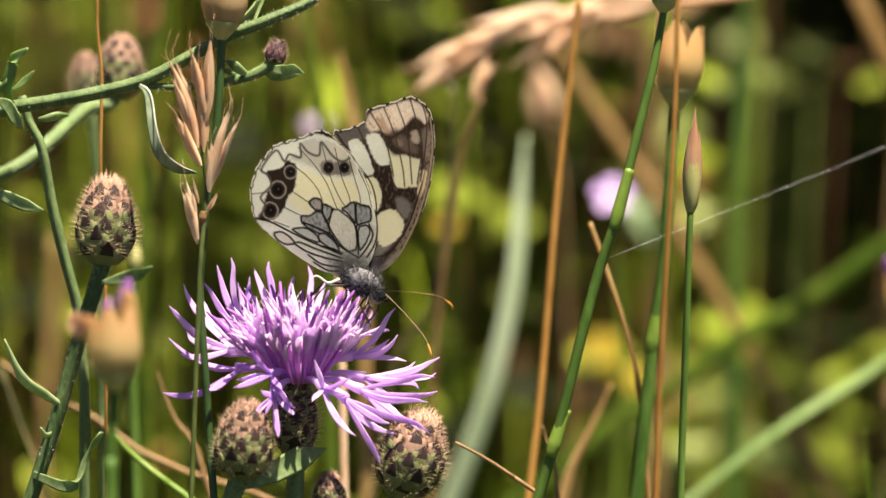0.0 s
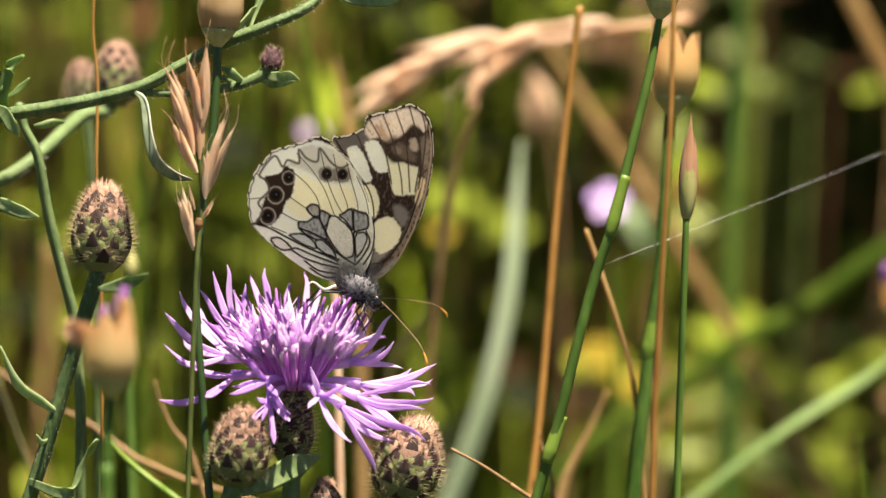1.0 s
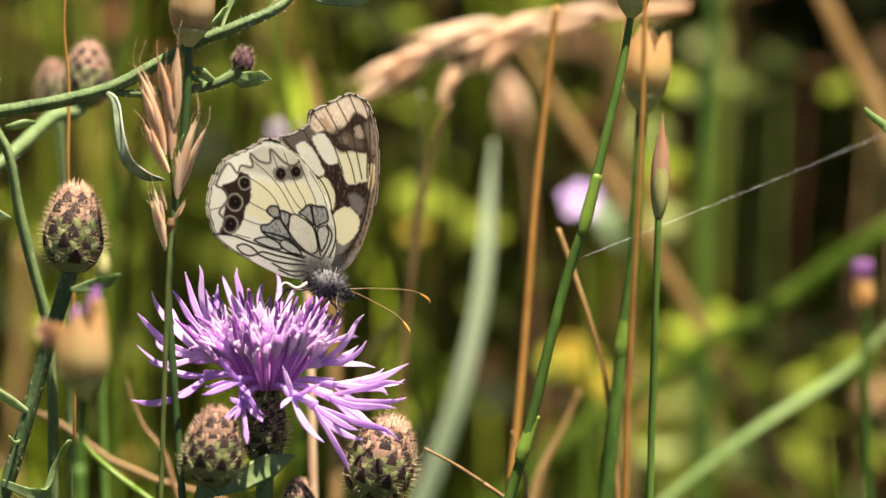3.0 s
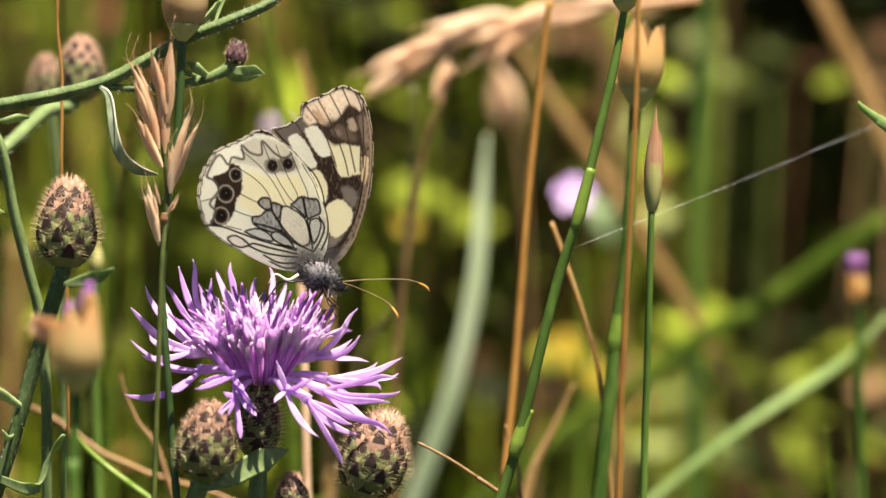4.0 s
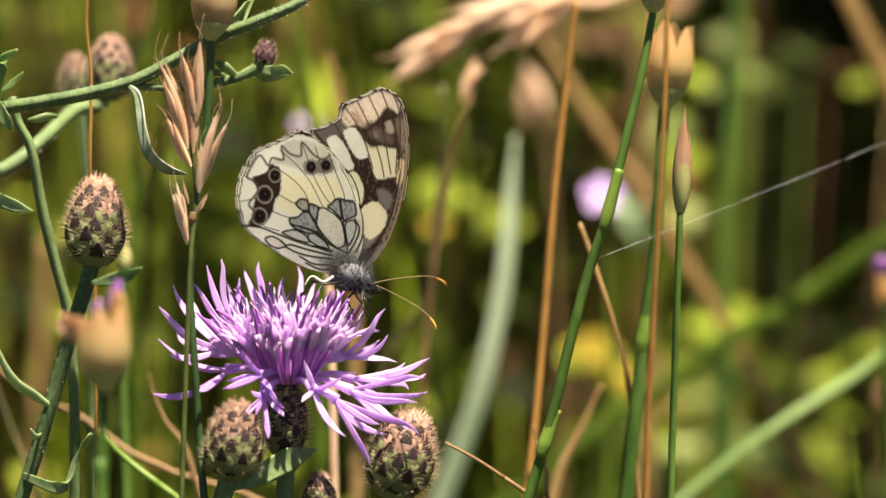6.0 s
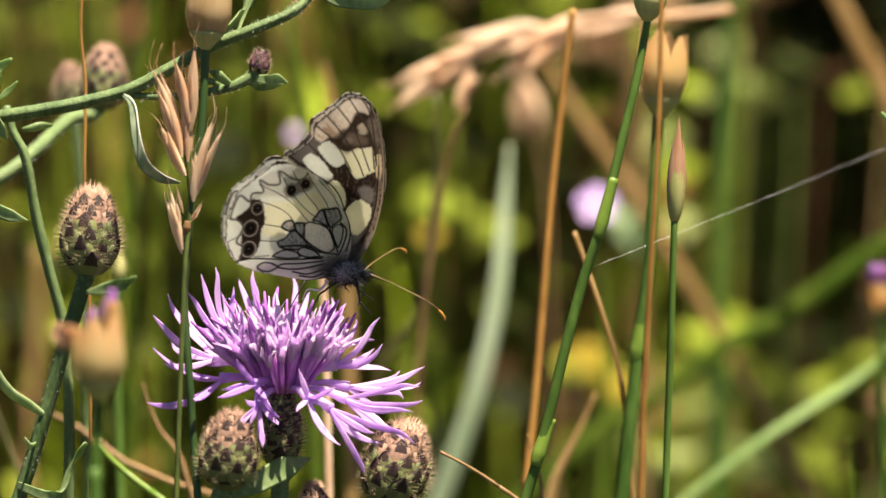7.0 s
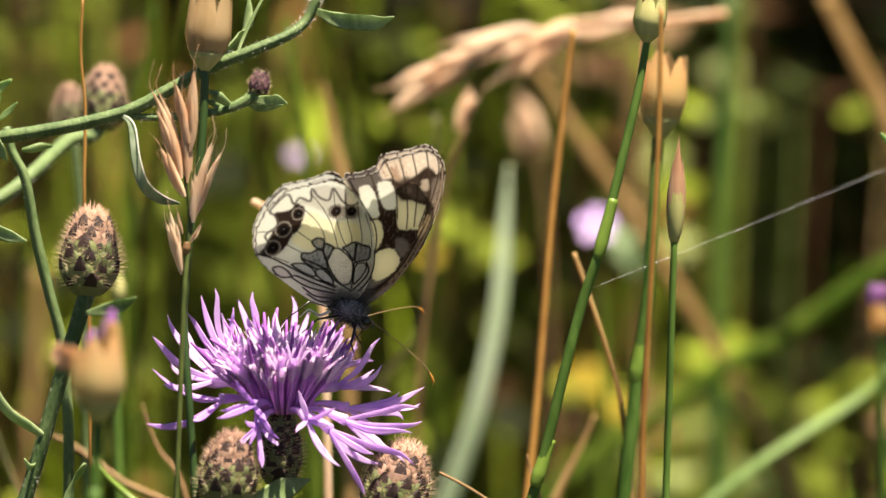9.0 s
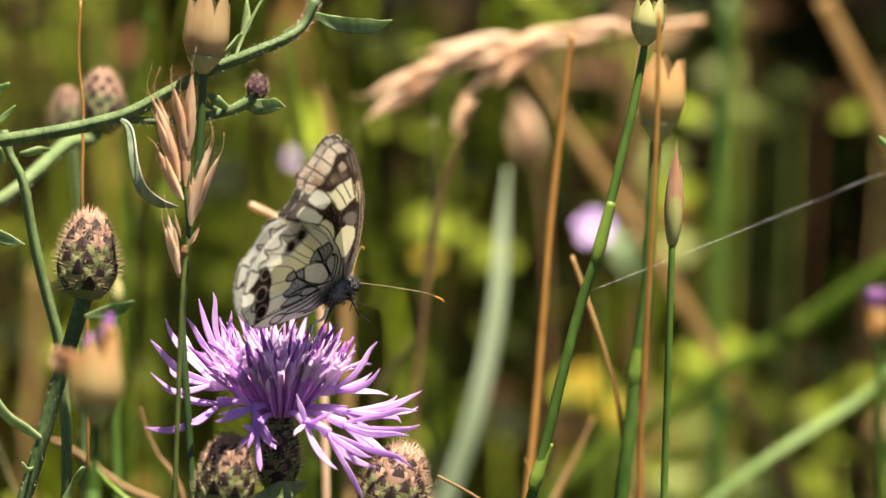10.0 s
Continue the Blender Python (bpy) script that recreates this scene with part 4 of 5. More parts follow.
def hind_plan(xy):
    p = Pattern(xy, WHITE)
    p.patch(CREAM, [(506, 356), (522, 338), (524, 312), (538, 298), (560, 312), (585, 318), (625, 316), (638, 362), (600, 370), (556, 370), (545, 382)], 4)
    # smoky fore corner
    p.patch((0.44, 0.42, 0.38), [(508, 284), (530, 262), (560, 246), (600, 256), (628, 290), (630, 310), (604, 314), (575, 312), (556, 298), (535, 288)], 5, 0.55)
    # dark field round the three hind eyes
    p.patch(UMBER, [(466, 304), (500, 297), (508, 282), (526, 294), (524, 318), (522, 336), (508, 350), (506, 362), (498, 378), (482, 392), (456, 388), (464, 372), (470, 352), (474, 340), (480, 325)], 2)
    for pale in ([(463, 298), (488, 268), (500, 283), (502, 296), (480, 302)], [(500, 261), (525, 257), (532, 277), (514, 271)], [(530, 254), (555, 244), (568, 258), (562, 272), (545, 267)],
                 [(567, 248), (590, 254), (606, 272), (603, 283), (588, 272)], [(450, 326), (462, 305), (474, 311), (479, 328), (465, 337), (451, 341)],
                 [(449, 352), (462, 350), (469, 364), (462, 378), (450, 374)]):
        p.patch(WHITE if pale[0][0] < 520 else (0.70, 0.69, 0.63), pale, 1.5)
    p.eye(514, 305, 12)
    p.eye(492, 336, 15.5)
    p.eye(479, 373, 15)
    p.patch(UMBER, [(566, 288), (580, 282), (594, 288), (606, 282), (622, 288), (622, 308), (606, 312), (592, 308), (580, 312), (568, 306)], 2.5, 0.7)
    p.eye(581, 297, 12, 0.3)
    p.eye(609, 297, 11.5, 0.3)
    # grey cells of the middle band, edged in black
    for cell in ([(533, 382), (550, 382), (560, 373), (572, 376), (578, 394), (592, 410), (582, 413), (546, 401), (534, 393)], [(570, 360), (588, 367), (588, 378), (579, 393), (570, 376)],
                 [(546, 358), (556, 350), (569, 353), (571, 371), (560, 373), (552, 366)], [(604, 369), (612, 366), (620, 359), (628, 357), (631, 399), (617, 379)],
                 [(629, 357), (637, 362), (655, 365), (658, 390), (640, 396), (631, 399)], [(534, 393), (560, 402), (582, 413), (606, 436), (596, 436), (568, 414), (545, 404)]):
        p.patch(GREY, cell, 1.4)
        p.lay(INK, 0.5 * ease(0.0, 0.45, p.dust) * (inside(xy, cell) < 0))
        p.lay((0.55, 0.60, 0.64), 0.5 * (p.dust < -0.3) * (inside(xy, cell) < 0))
        p.rim(INK, cell, 1.8, 1.5)
    p.patch((0.46, 0.40, 0.36), [(556, 356), (564, 354), (567, 364), (560, 367)], 1.5)
    for cell, colour in (([(588, 370), (600, 371), (618, 385), (630, 400), (633, 440), (618, 446), (602, 436), (580, 405)], (0.84, 0.84, 0.76)),
                         ([(633, 401), (651, 397), (656, 410), (648, 430), (636, 446)], (0.66, 0.70, 0.70)), ([(562, 416), (574, 411), (594, 428), (603, 446), (588, 442), (568, 428)], (0.58, 0.62, 0.63)),
                         ([(484, 413), (497, 409), (513, 418), (524, 431), (506, 433), (492, 425)], (0.80, 0.79, 0.75)), ([(516, 405), (542, 402), (562, 416), (567, 430), (545, 423), (526, 412)], (0.66, 0.69, 0.69))):
        p.patch(colour, cell, 1.2)
        p.rim(INK, cell, 1.6, 1.4)
    p.patch((0.74, 0.73, 0.66), [(658, 392), (665, 402), (661, 426), (650, 442), (657, 412)], 1.5)
    for line in ([(452, 386), (480, 393), (510, 408), (545, 425), (572, 436), (604, 450)], [(522, 431), (532, 429), (562, 441), (605, 456)], [(524, 433), (546, 446), (576, 456), (606, 462)],
                 [(546, 451), (570, 467), (600, 472)], [(556, 464), (580, 478), (600, 480)], [(579, 393), (590, 414), (605, 434), (620, 447), (636, 456)], [(631, 399), (633, 425), (635, 450)],
                 [(653, 396), (660, 416), (650, 438), (638, 454)], [(664, 372), (668, 400), (664, 430), (650, 455)], [(570, 436), (590, 440), (606, 448)]):
        p.vein(INK, line, 1.6, 1.3)
    for line in ([(502, 284), (520, 294), (545, 314), (562, 335), (570, 353)], [(528, 262), (556, 292), (578, 325), (596, 368)], [(568, 252), (584, 312), (602, 352), (612, 366)],
                 [(592, 262), (604, 312), (617, 345), (620, 359)], [(616, 276), (626, 312), (636, 345), (638, 362)], [(634, 300), (650, 335), (657, 365)], [(516, 338), (540, 354), (550, 360)],
                 [(502, 366), (530, 380), (548, 382)], [(466, 304), (452, 296)], [(478, 340), (446, 344)], [(486, 392), (512, 402)]):
        p.vein(UMBER, line, 0.6, 0.9)
    # scalloped dark line inside the margin
    p.vein((0.11, 0.095, 0.085), [(456, 388), (463, 379), (470, 364), (462, 349), (480, 328), (474, 310), (463, 300), (488, 267), (503, 286), (512, 274), (532, 279), (531, 255), (545, 270), (564, 275), (568, 252), (588, 276), (605, 286), (618, 280)], 1.5, 2.2)
    p.patch(UMBER, [(553, 236), (563, 230), (580, 234), (592, 246), (578, 243), (566, 238)], 2)
    speck = np.array([noise.noise((q[0] * 0.9, q[1] * 0.9, 9.0)) for q in xy])
    p.lay(INK, 0.8 * (speck > 0.30) * ease(130, 40, np.hypot(xy[:, 0] - 622, xy[:, 1] - 462)))
    p.lay((0.09, 0.09, 0.10), 0.9 * ease(58, 18, np.hypot(xy[:, 0] - 622, (xy[:, 1] - 478) * 1.2) + p.rough * 5))
    return p


def fore_plan(xy):
    p = Pattern(xy, UMBER)
    # pale where the hindwing lies over it
    p.patch((0.80, 0.76, 0.58), [(585, 230), (604, 262), (622, 284), (640, 314), (652, 347), (659, 377), (662, 410), (656, 450), (640, 460), (620, 380), (598, 300)], 5, 0.92)
    p.patch((0.22, 0.20, 0.19), [(590, 232), (650, 210), (660, 240), (640, 250), (612, 262)], 6, 0.7)
    p.patch((0.27, 0.25, 0.24), [(698, 348), (718, 350), (730, 366), (720, 390), (705, 376)], 4, 0.9)
    p.lay((0.20, 0.16, 0.15), 0.5 * ease(0.1, 0.5, p.dust))
    p.lay((0.34, 0.26, 0.20), 0.8 * ease(14, 4, line_gap(xy, [(690, 470), (726, 412), (746, 358), (758, 305), (762, 240)])) * (p.dust < 0.1))
    p.patch((0.36, 0.34, 0.33), [(662, 487), (690, 472), (713, 441), (704, 446), (680, 466)], 2, 0.9)
    p.patch((0.34, 0.32, 0.30), [(668, 432), (700, 428), (672, 455), (656, 462)], 5, 0.8)
    for colour, cell in ((CREAM, [(668, 378), (688, 369), (703, 373), (718, 395), (711, 415), (700, 428), (680, 438), (668, 430), (666, 400)]),
                         (CREAM, [(640, 318), (655, 312), (668, 318), (677, 345), (672, 368), (664, 378), (655, 350)]),
                         (WHITE, [(614, 252), (630, 244), (646, 260), (658, 292), (662, 306), (648, 312), (633, 298), (622, 276)]),
                         (WHITE, [(645, 240), (668, 233), (682, 256), (691, 290), (674, 294), (662, 284), (652, 260)]),
                         (CREAM, [(684, 260), (699, 274), (714, 272), (733, 280), (745, 282), (742, 312), (738, 332), (726, 330), (714, 334), (700, 330), (694, 308)]),
                         (BUFF, [(748, 298), (757, 304), (753, 330), (742, 354), (737, 336)]),
                         (CREAM, [(724, 231), (739, 229), (745, 252), (736, 256), (726, 252)])):
        p.patch(colour, cell, 1.8)
    p.patch(PINKISH, [(646, 222), (652, 200), (680, 190), (700, 183), (725, 176), (745, 185), (758, 205), (752, 222), (742, 212), (730, 206), (721, 218), (706, 232), (690, 242), (672, 230), (655, 234)], 3, 0.95)
    p.patch((0.050, 0.034, 0.026), [(676, 238), (700, 226), (714, 236), (729, 205), (746, 214), (752, 260), (744, 277), (714, 272), (696, 276), (684, 258)], 6, 0.88)
    p.patch((0.62, 0.52, 0.43), [(726, 232), (738, 230), (743, 250), (736, 254), (728, 250)], 3, 0.9)
    p.patch((0.40, 0.31, 0.25), [(700, 248), (710, 246), (714, 258), (704, 260)], 3, 0.7)
    p.lay((0.98, 0.92, 0.80), 0.7 * (p.dust > 0.1) * (inside(xy, [(690, 188), (724, 178), (740, 190), (716, 216), (700, 226)]) < 0))
    p.lay((0.50, 0.32, 0.21), 0.6 * (p.dust < -0.2) * (inside(xy, [(650, 202), (690, 190), (700, 226), (672, 230), (652, 226)]) < 0))
    p.patch((0.50, 0.32, 0.21), [(662, 206), (680, 212), (690, 238), (672, 230)], 4, 0.75)
    p.patch((0.30, 0.23, 0.19), [(690, 250), (712, 236), (740, 262), (738, 274), (715, 268)], 5, 0.5)
    p.patch((0.40, 0.33, 0.28), [(742, 232), (760, 220), (762, 270), (752, 290)], 4, 0.5)
    for line in ([(655, 200), (680, 244), (692, 290), (696, 312)], [(678, 190), (698, 240), (712, 296), (716, 330)], [(700, 182), (720, 240), (729, 325)], [(724, 174), (736, 215), (746, 258), (738, 325)],
                 [(630, 220), (650, 264), (666, 302)], [(745, 182), (754, 215), (752, 262), (744, 320)]):
        p.vein((0.07, 0.048, 0.036), line, 1.2, 1.2)
    for line in ([(596, 238), (630, 287), (654, 320), (664, 348), (667, 378)], [(666, 378), (667, 430), (655, 460)], [(664, 455), (690, 448), (716, 412), (730, 380), (748, 320)]):
        p.vein(INK, line, 1.2)
    p.vein((0.46, 0.36, 0.27), [(664, 486), (700, 462), (728, 412), (748, 358), (760, 305), (765, 250), (760, 208)], 1.2)
    p.vein((0.30, 0.24, 0.19), [(668, 478), (700, 450), (724, 404), (742, 350), (752, 300)], 0.9)
    speck = np.array([noise.noise((q[0] * 0.9, q[1] * 0.9, 5.0)) for q in xy])
    p.lay((0.36, 0.28, 0.22), 0.14 * (speck > 0.25) * ease(40, 70, np.hypot(xy[:, 0] - 690, xy[:, 1] - 330)))
    p.lay((0.09, 0.09, 0.10), 0.85 * ease(48, 18, np.hypot(xy[:, 0] - 650, xy[:, 1] - 478) + p.rough * 5))
    return p


def wing_mesh(name, outline, hub, plan, teeth, lift):
    """A wing spun out from its root to the outline, coloured by its plan, with raised veins and a gentle warp."""
    edge = closed_line(outline, 20)
    n, rings = len(edge), 170
    out = edge - hub
    reach = np.hypot(*out.T)
    wave = 1 + teeth * (np.sin(np.arange(n) * 0.42) + 0.5 * np.sin(np.arange(n) * 1.7)) * (reach > 140) / reach
    edge = hub + out * wave[:, None]
    t = np.linspace(0.004, 1, rings) ** 0.85
    xy = (hub + (edge - hub)[None] * t[:, None, None]).reshape(-1, 2)
    p = plan(xy)
    far = np.repeat(t, n)
    # dark margin with a thin pale fringe
    gap = (1 - far) * np.tile(reach, rings)
    rough = np.tile(reach, rings) > 130
    p.lay(UMBER, rough * ease(4.6, 3.2, gap + p.rough * 0.5) * 0.9)
    p.lay((0.86, 0.80, 0.72), rough * ease(2.3, 1.4, gap) * np.tile((np.arange(n) % 23 > 4), rings))
    dark = 1 - np.clip(p.rgb.mean(1) / 0.4, 0, 1)
    q = (xy - HINGE) / SHEET
    bend = -0.0003 * (np.hypot(*q.T) / 0.025) ** 2 + 0.0001 * np.sin(q[:, 0] * 900) * far
    co = np.stack([q[:, 0], lift - bend - 0.00003 * dark, -q[:, 1]], 1)
    idx = np.arange(rings * n).reshape(rings, n)
    a, b = idx[:-1], idx[1:]
    quads = np.stack([a, np.roll(a, -1, 1), np.roll(b, -1, 1), b], -1).reshape(-1, 4)
    me = bpy.data.meshes.new(name)
    me.vertices.add(len(co))
    me.vertices.foreach_set("co", co.ravel().astype(np.float32))
    me.loops.add(quads.size)
    me.loops.foreach_set("vertex_index", quads.ravel().astype(np.int32))
    me.polygons.add(len(quads))
    me.polygons.foreach_set("loop_start", np.arange(0, quads.size, 4, dtype=np.int32))
    me.update(calc_edges=True)
    me.polygons.foreach_set("use_smooth", np.ones(len(quads), bool))
    col = me.color_attributes.new("pattern", "FLOAT_COLOR", "POINT")
    col.data.foreach_set("color", np.column_stack([np.clip(p.rgb, 0, 1), np.ones(len(co))]).ravel().astype(np.float32))
    me.materials.append(WING)
    return me


HIND_EDGE = [(612, 493), (596, 487), (568, 478), (540, 462), (508, 440), (486, 424), (468, 408), (451, 388), (446, 365), (443, 340), (448, 318), (457, 293), (472, 275), (485, 259), (505, 252),
             (525, 246), (545, 239), (563, 231), (579, 235), (593, 247), (611, 262), (629, 283), (646, 312), (658, 345), (665, 375), (669, 405), (665, 435), (656, 462), (640, 480)]
FORE_EDGE = [(664, 487), (691, 471), (716, 440), (736, 400), (753, 360), (764, 310), (769, 260), (766, 215), (756, 190), (741, 177), (725, 171), (700, 179), (675, 187), (650, 195), (645, 214),
             (628, 224), (606, 231), (590, 236), (600, 290), (620, 360), (638, 440), (648, 478)]


def ball(bm, centre, radii, turn=0.0, n=14, mat=0):
    m = Matrix.Translation(centre) @ Matrix.Rotation(turn, 4, "Y") @ Matrix.Diagonal((*radii, 1))
    v = bmesh.ops.create_uvsphere(bm, u_segments=n, v_segments=n // 2 + 2, radius=1, matrix=m)["verts"]
    for f in {f for x in v for f in x.link_faces}:
        f.material_index = mat


def furred(bm, centre, radii, turn, count, ln, seed, sweepback, mat=0):
    rnd = random.Random(seed)
    m = Matrix.Translation(centre) @ Matrix.Rotation(turn, 4, "Y") @ Matrix.Diagonal((*radii, 1))
    for _ in range(count):
        d = Vector([rnd.gauss(0, 1) for _ in range(3)]).normalized()
        p = m @ (d * 0.95)
        out = (m.to_3x3() @ d).normalized()
        w = (out + Vector(sweepback) + Vector([rnd.uniform(-0.5, 0.5) for _ in range(3)])).normalized()
        l = ln * rnd.uniform(0.5, 1.3)
        s = w.orthogonal().normalized() * 0.00003
        t = w.cross(s)
        v = [bm.verts.new(p + s), bm.verts.new(p - s * 0.5 + t), bm.verts.new(p - s * 0.5 - t), bm.verts.new(p + w * l)]
        for f in ((0, 1, 3), (1, 2, 3), (2, 0, 3)):
            bm.faces.new([v[i] for i in f]).material_index = mat


THREAD = spider_thread()


def put(ob, parent, m=Matrix()):
    ob.parent = parent
    ob.matrix_parent_inverse = Matrix()
    ob.matrix_basis = m
    return ob


def antenna_mesh():
    """Along x, 12.8 mm long, thin with a clubbed curved end."""
    bm = bmesh.new()
    sweep(bm, [(0, 0, 0), (0.004, 0, 0.0004), (0.009, 0, 0.0005), (0.0112, 0, 0.0001)], [0.00009, 0.00007, 0.00007, 0.00010], n=6, sub=5)
    sweep(bm, [(0.0111, 0, 0.0001), (0.0118, 0, -0.0002), (0.0124, 0, -0.0006), (0.0127, 0, -0.0011)], [0.00010, 0.00016, 0.00017, 0.00005], n=6, sub=4, mat=1)
    ob = finish("antenna", bm, [ANTENNA, ANTENNA_TIP])
    me = ob.data
    bpy.data.objects.remove(ob)
    return me


def butterfly():
    thing = base("butterfly", (0, 0, 0), "black and cream marbled butterfly with closed wings feeding on the flower", "butterfly")
    hind = wing_mesh("hindwing", HIND_EDGE, np.array((634.0, 470.0)), hind_plan, 0.9, -0.0003)
    fore = wing_mesh("forewing", FORE_EDGE, np.array((652.0, 470.0)), fore_plan, 0.8, -0.00005)
    flip = Matrix.Diagonal((1, -1, 1, 1))
    wings = []
    for me, name in ((hind, "hindwing"), (fore, "forewing")):
        near = put(new(name, me), thing, Matrix.Translation((0, -0.0004, 0)))
        far = new(name, me)
        put(far, thing, Matrix.Translation((0, 0.0006, 0)) @ flip)
        wings.append((near, far))
    bm = bmesh.new()
    ball(bm, (0.0004, 0, -0.0010), (0.0030, 0.0016, 0.0019), radians(28))
    furred(bm, (0.0004, 0, -0.0010), (0.0030, 0.0017, 0.0019), radians(28), 1500, 0.0011, 4, (-0.3, 0, 0.5))
    put(finish("thorax", bm, FUR), thing)
    bm = bmesh.new()
    sweep(bm, [(-0.0008, 0, -0.0002), (-0.0042, 0.0001, 0.0021), (-0.0072, 0.0001, 0.0042), (-0.0096, 0.0001, 0.0064)], [0.0006, 0.0005, 0.0004, 0.0002], n=12, sub=5, ridge=0.02)
    furred(bm, (-0.0030, 0.0001, 0.0012), (0.003, 0.0005, 0.0010), radians(32), 260, 0.0005, 6, (-0.7, 0, 0.1))
    put(finish("abdomen", bm, FUR), thing)
    bm = bmesh.new()
    ball(bm, (0.0027, 0, -0.0029), (0.0009, 0.0010, 0.0010))
    furred(bm, (0.0024, 0, -0.0027), (0.0009, 0.0010, 0.0010), 0, 260, 0.0006, 8, (0.2, 0, 0.2))
    put(finish("head", bm, CHITIN), thing)
    for s in (-1, 1):
        bm = bmesh.new()
        ball(bm, (0.0030, s * 0.0007, -0.0030), (0.00085, 0.00055, 0.00095), n=16)
        put(finish("eye", bm, EYE_BLACK), thing, Matrix()).data.name = "eye"
        bm = bmesh.new()
        sweep(bm, [(0.0032, s * 0.0003, -0.0036), (0.0039, s * 0.0003, -0.0036), (0.0044, s * 0.0003, -0.0031)], [0.0002, 0.00022, 0.00005], n=6, sub=3)
        furred(bm, (0.0038, s * 0.0003, -0.0035), (0.0006, 0.0003, 0.0003), 0, 60, 0.0005, 9, (0.5, 0, 0.2))
        put(finish("palp", bm, FUR), thing)
        for k, (hip, knee, foot) in enumerate((((0.0010, -0.0024), (0.0014, -0.0040), (0.0030, -0.0062)), ((-0.0008, -0.0016), (-0.0045, -0.0014), (-0.0090, -0.0064)),
                                               ((0.0016, -0.0026), (0.0006, -0.0046), (0.0016, -0.0070)))):
            bm = bmesh.new()
            yy = s * (0.0012 + 0.0006 * k)
            sweep(bm, [(hip[0], s * 0.0008, hip[1]), (knee[0], yy * 1.3, knee[1])], [0.00022, 0.00014], n=6, sub=3)
            sweep(bm, [(knee[0], yy * 1.3, knee[1]), (foot[0], yy * 1.5, foot[1])], [0.00013, 0.00006], n=6, sub=3)
            put(finish("leg", bm, CHITIN), thing)
    bm = bmesh.new()
    sweep(bm, [(0.0031, 0, -0.0037), (0.0026, -0.0002, -0.0050), (0.0012, 0, -0.0070)], [0.00012, 0.0001, 0.00008], n=6, sub=5)
    put(finish("proboscis", bm, CHITIN), thing)
    bm = bmesh.new()
    sweep(bm, [(-0.0026, -0.0014, -0.0006), (-0.0042, -0.0018, -0.0011), (-0.0058, -0.0020, -0.0001), (-0.0070, -0.0022, -0.0012)], [0.0002, 0.0002, 0.00012, 0.00006], n=6, sub=4)
    tagged(put(finish("foreleg", bm, WHITE_HAIR), thing), "white hairy folded foreleg")
    bm = bmesh.new()
    furred(bm, (0.0016, 0, -0.0026), (0.0016, 0.0012, 0.0008), radians(35), 300, 0.0008, 12, (0.1, 0, -0.5))
    put(finish("chest_hair", bm, WHITE_HAIR), thing, Matrix())
    me = antenna_mesh()
    feelers = [put(new("antenna", me), thing), put(new("antenna", me), thing)]
    return thing, wings, feelers


FLY, WINGS, FEELERS = butterfly()


# ---- grass and flowers behind ----
def blade_thing(name, pts, wide, mat, label, w_side=(1, 0.1, 0), category="grass blade", root=True, group="grass blades"):
    q = grown(pts) if root else pts
    thing = base(name, q[-1], label, category, group)
    bm = bmesh.new()
    sweep(bm, q, wide, spread(0.0003, 2), side=SIGHT @ Vector(w_side), n=8, sub=6, fold=0.1)
    part("blade", bm, mat, thing)
    return thing


K = U      # widths below are given at the flower's distance and grow with the distance


def back(name, pts, w, half, mat, label, side=(1, 0.1, 0), **kw):
    k = (REACH + w * MM) / REACH * U
    return blade_thing(name, [at(x, y, w + (0 if len(r) == 0 else r[0])) for x, y, *r in pts], [h * k for h in half], mat, label, side, **kw)


back("tall_grass", [(930, 240), (922, 330), (908, 500), (866, 690), (800, 880), (760, 960)], 165, [2, 18, 22, 22, 24, 24], PALE_BLADE, "broad pale green grass blade", (1, 0.7, 0))
back("tall_grass", [(1640, 560), (1560, 640), (1460, 706), (1390, 752), (1300, 818), (1200, 900)], 125, [15, 17, 16, 14, 15, 16], FRESH_BLADE, "broad bright green leaning grass blade", (0.6, 0.7, 0.8))
back("tall_grass", [(1640, 390), (1540, 455), (1420, 540), (1310, 600), (1180, 690), (1060, 770), (960, 860)], 215, [16, 17, 17, 15, 15, 14, 13], GREEN_BLADE, "green leaning grass blade", (0.5, 0, 1))
back("tall_grass", [(1322, -60), (1316, 120), (1306, 300), (1300, 520), (1296, 900)], 230, [10, 12, 13, 13, 13], SMOOTH_STEM, "upright dark green grass blade")
back("dry_tall_grass", [(960, 40), (1040, 170), (1130, 300), (1230, 460), (1310, 590), (1390, 730), (1460, 860)], 220, [8, 11, 11, 10, 10, 11, 11], DRY_BLADE, "leaning dry tan grass blade", (0.7, 0, -0.5))
back("dry_tall_grass", [(1490, -60), (1540, 40), (1600, 160), (1660, 300)], 200, [14, 16, 16, 16], DRY_BLADE, "dry tan grass blade beside the dark gap", (0.7, 0, -0.5))
back("tall_grass", [(600, 95), (612, 150), (622, 210), (640, 330), (650, 880)], 130, [3, 10, 10, 9, 9], DRY_BLADE, "thin tan grass blade behind the wings")
back("tall_grass", [(540, -20), (552, 80), (565, 180), (580, 330), (590, 880)], 130, [6, 7, 8, 8, 8], GREEN_BLADE, "green grass blade behind the wings")
back("tall_grass", [(800, 150), (798, 300), (780, 470), (752, 560), (700, 640), (660, 880)], 110, [4, 5, 5, 5, 5, 5], CULM, "brown grass stalk behind the flower", (1, 0, 0))
back("dry_tall_grass", [(474, 302), (500, 314), (530, 330), (570, 350), (600, 500), (610, 880)], 40, [6, 7, 7, 7, 6, 6], STRAW, "pale broken straw behind the wings", (0.4, 0, 1))
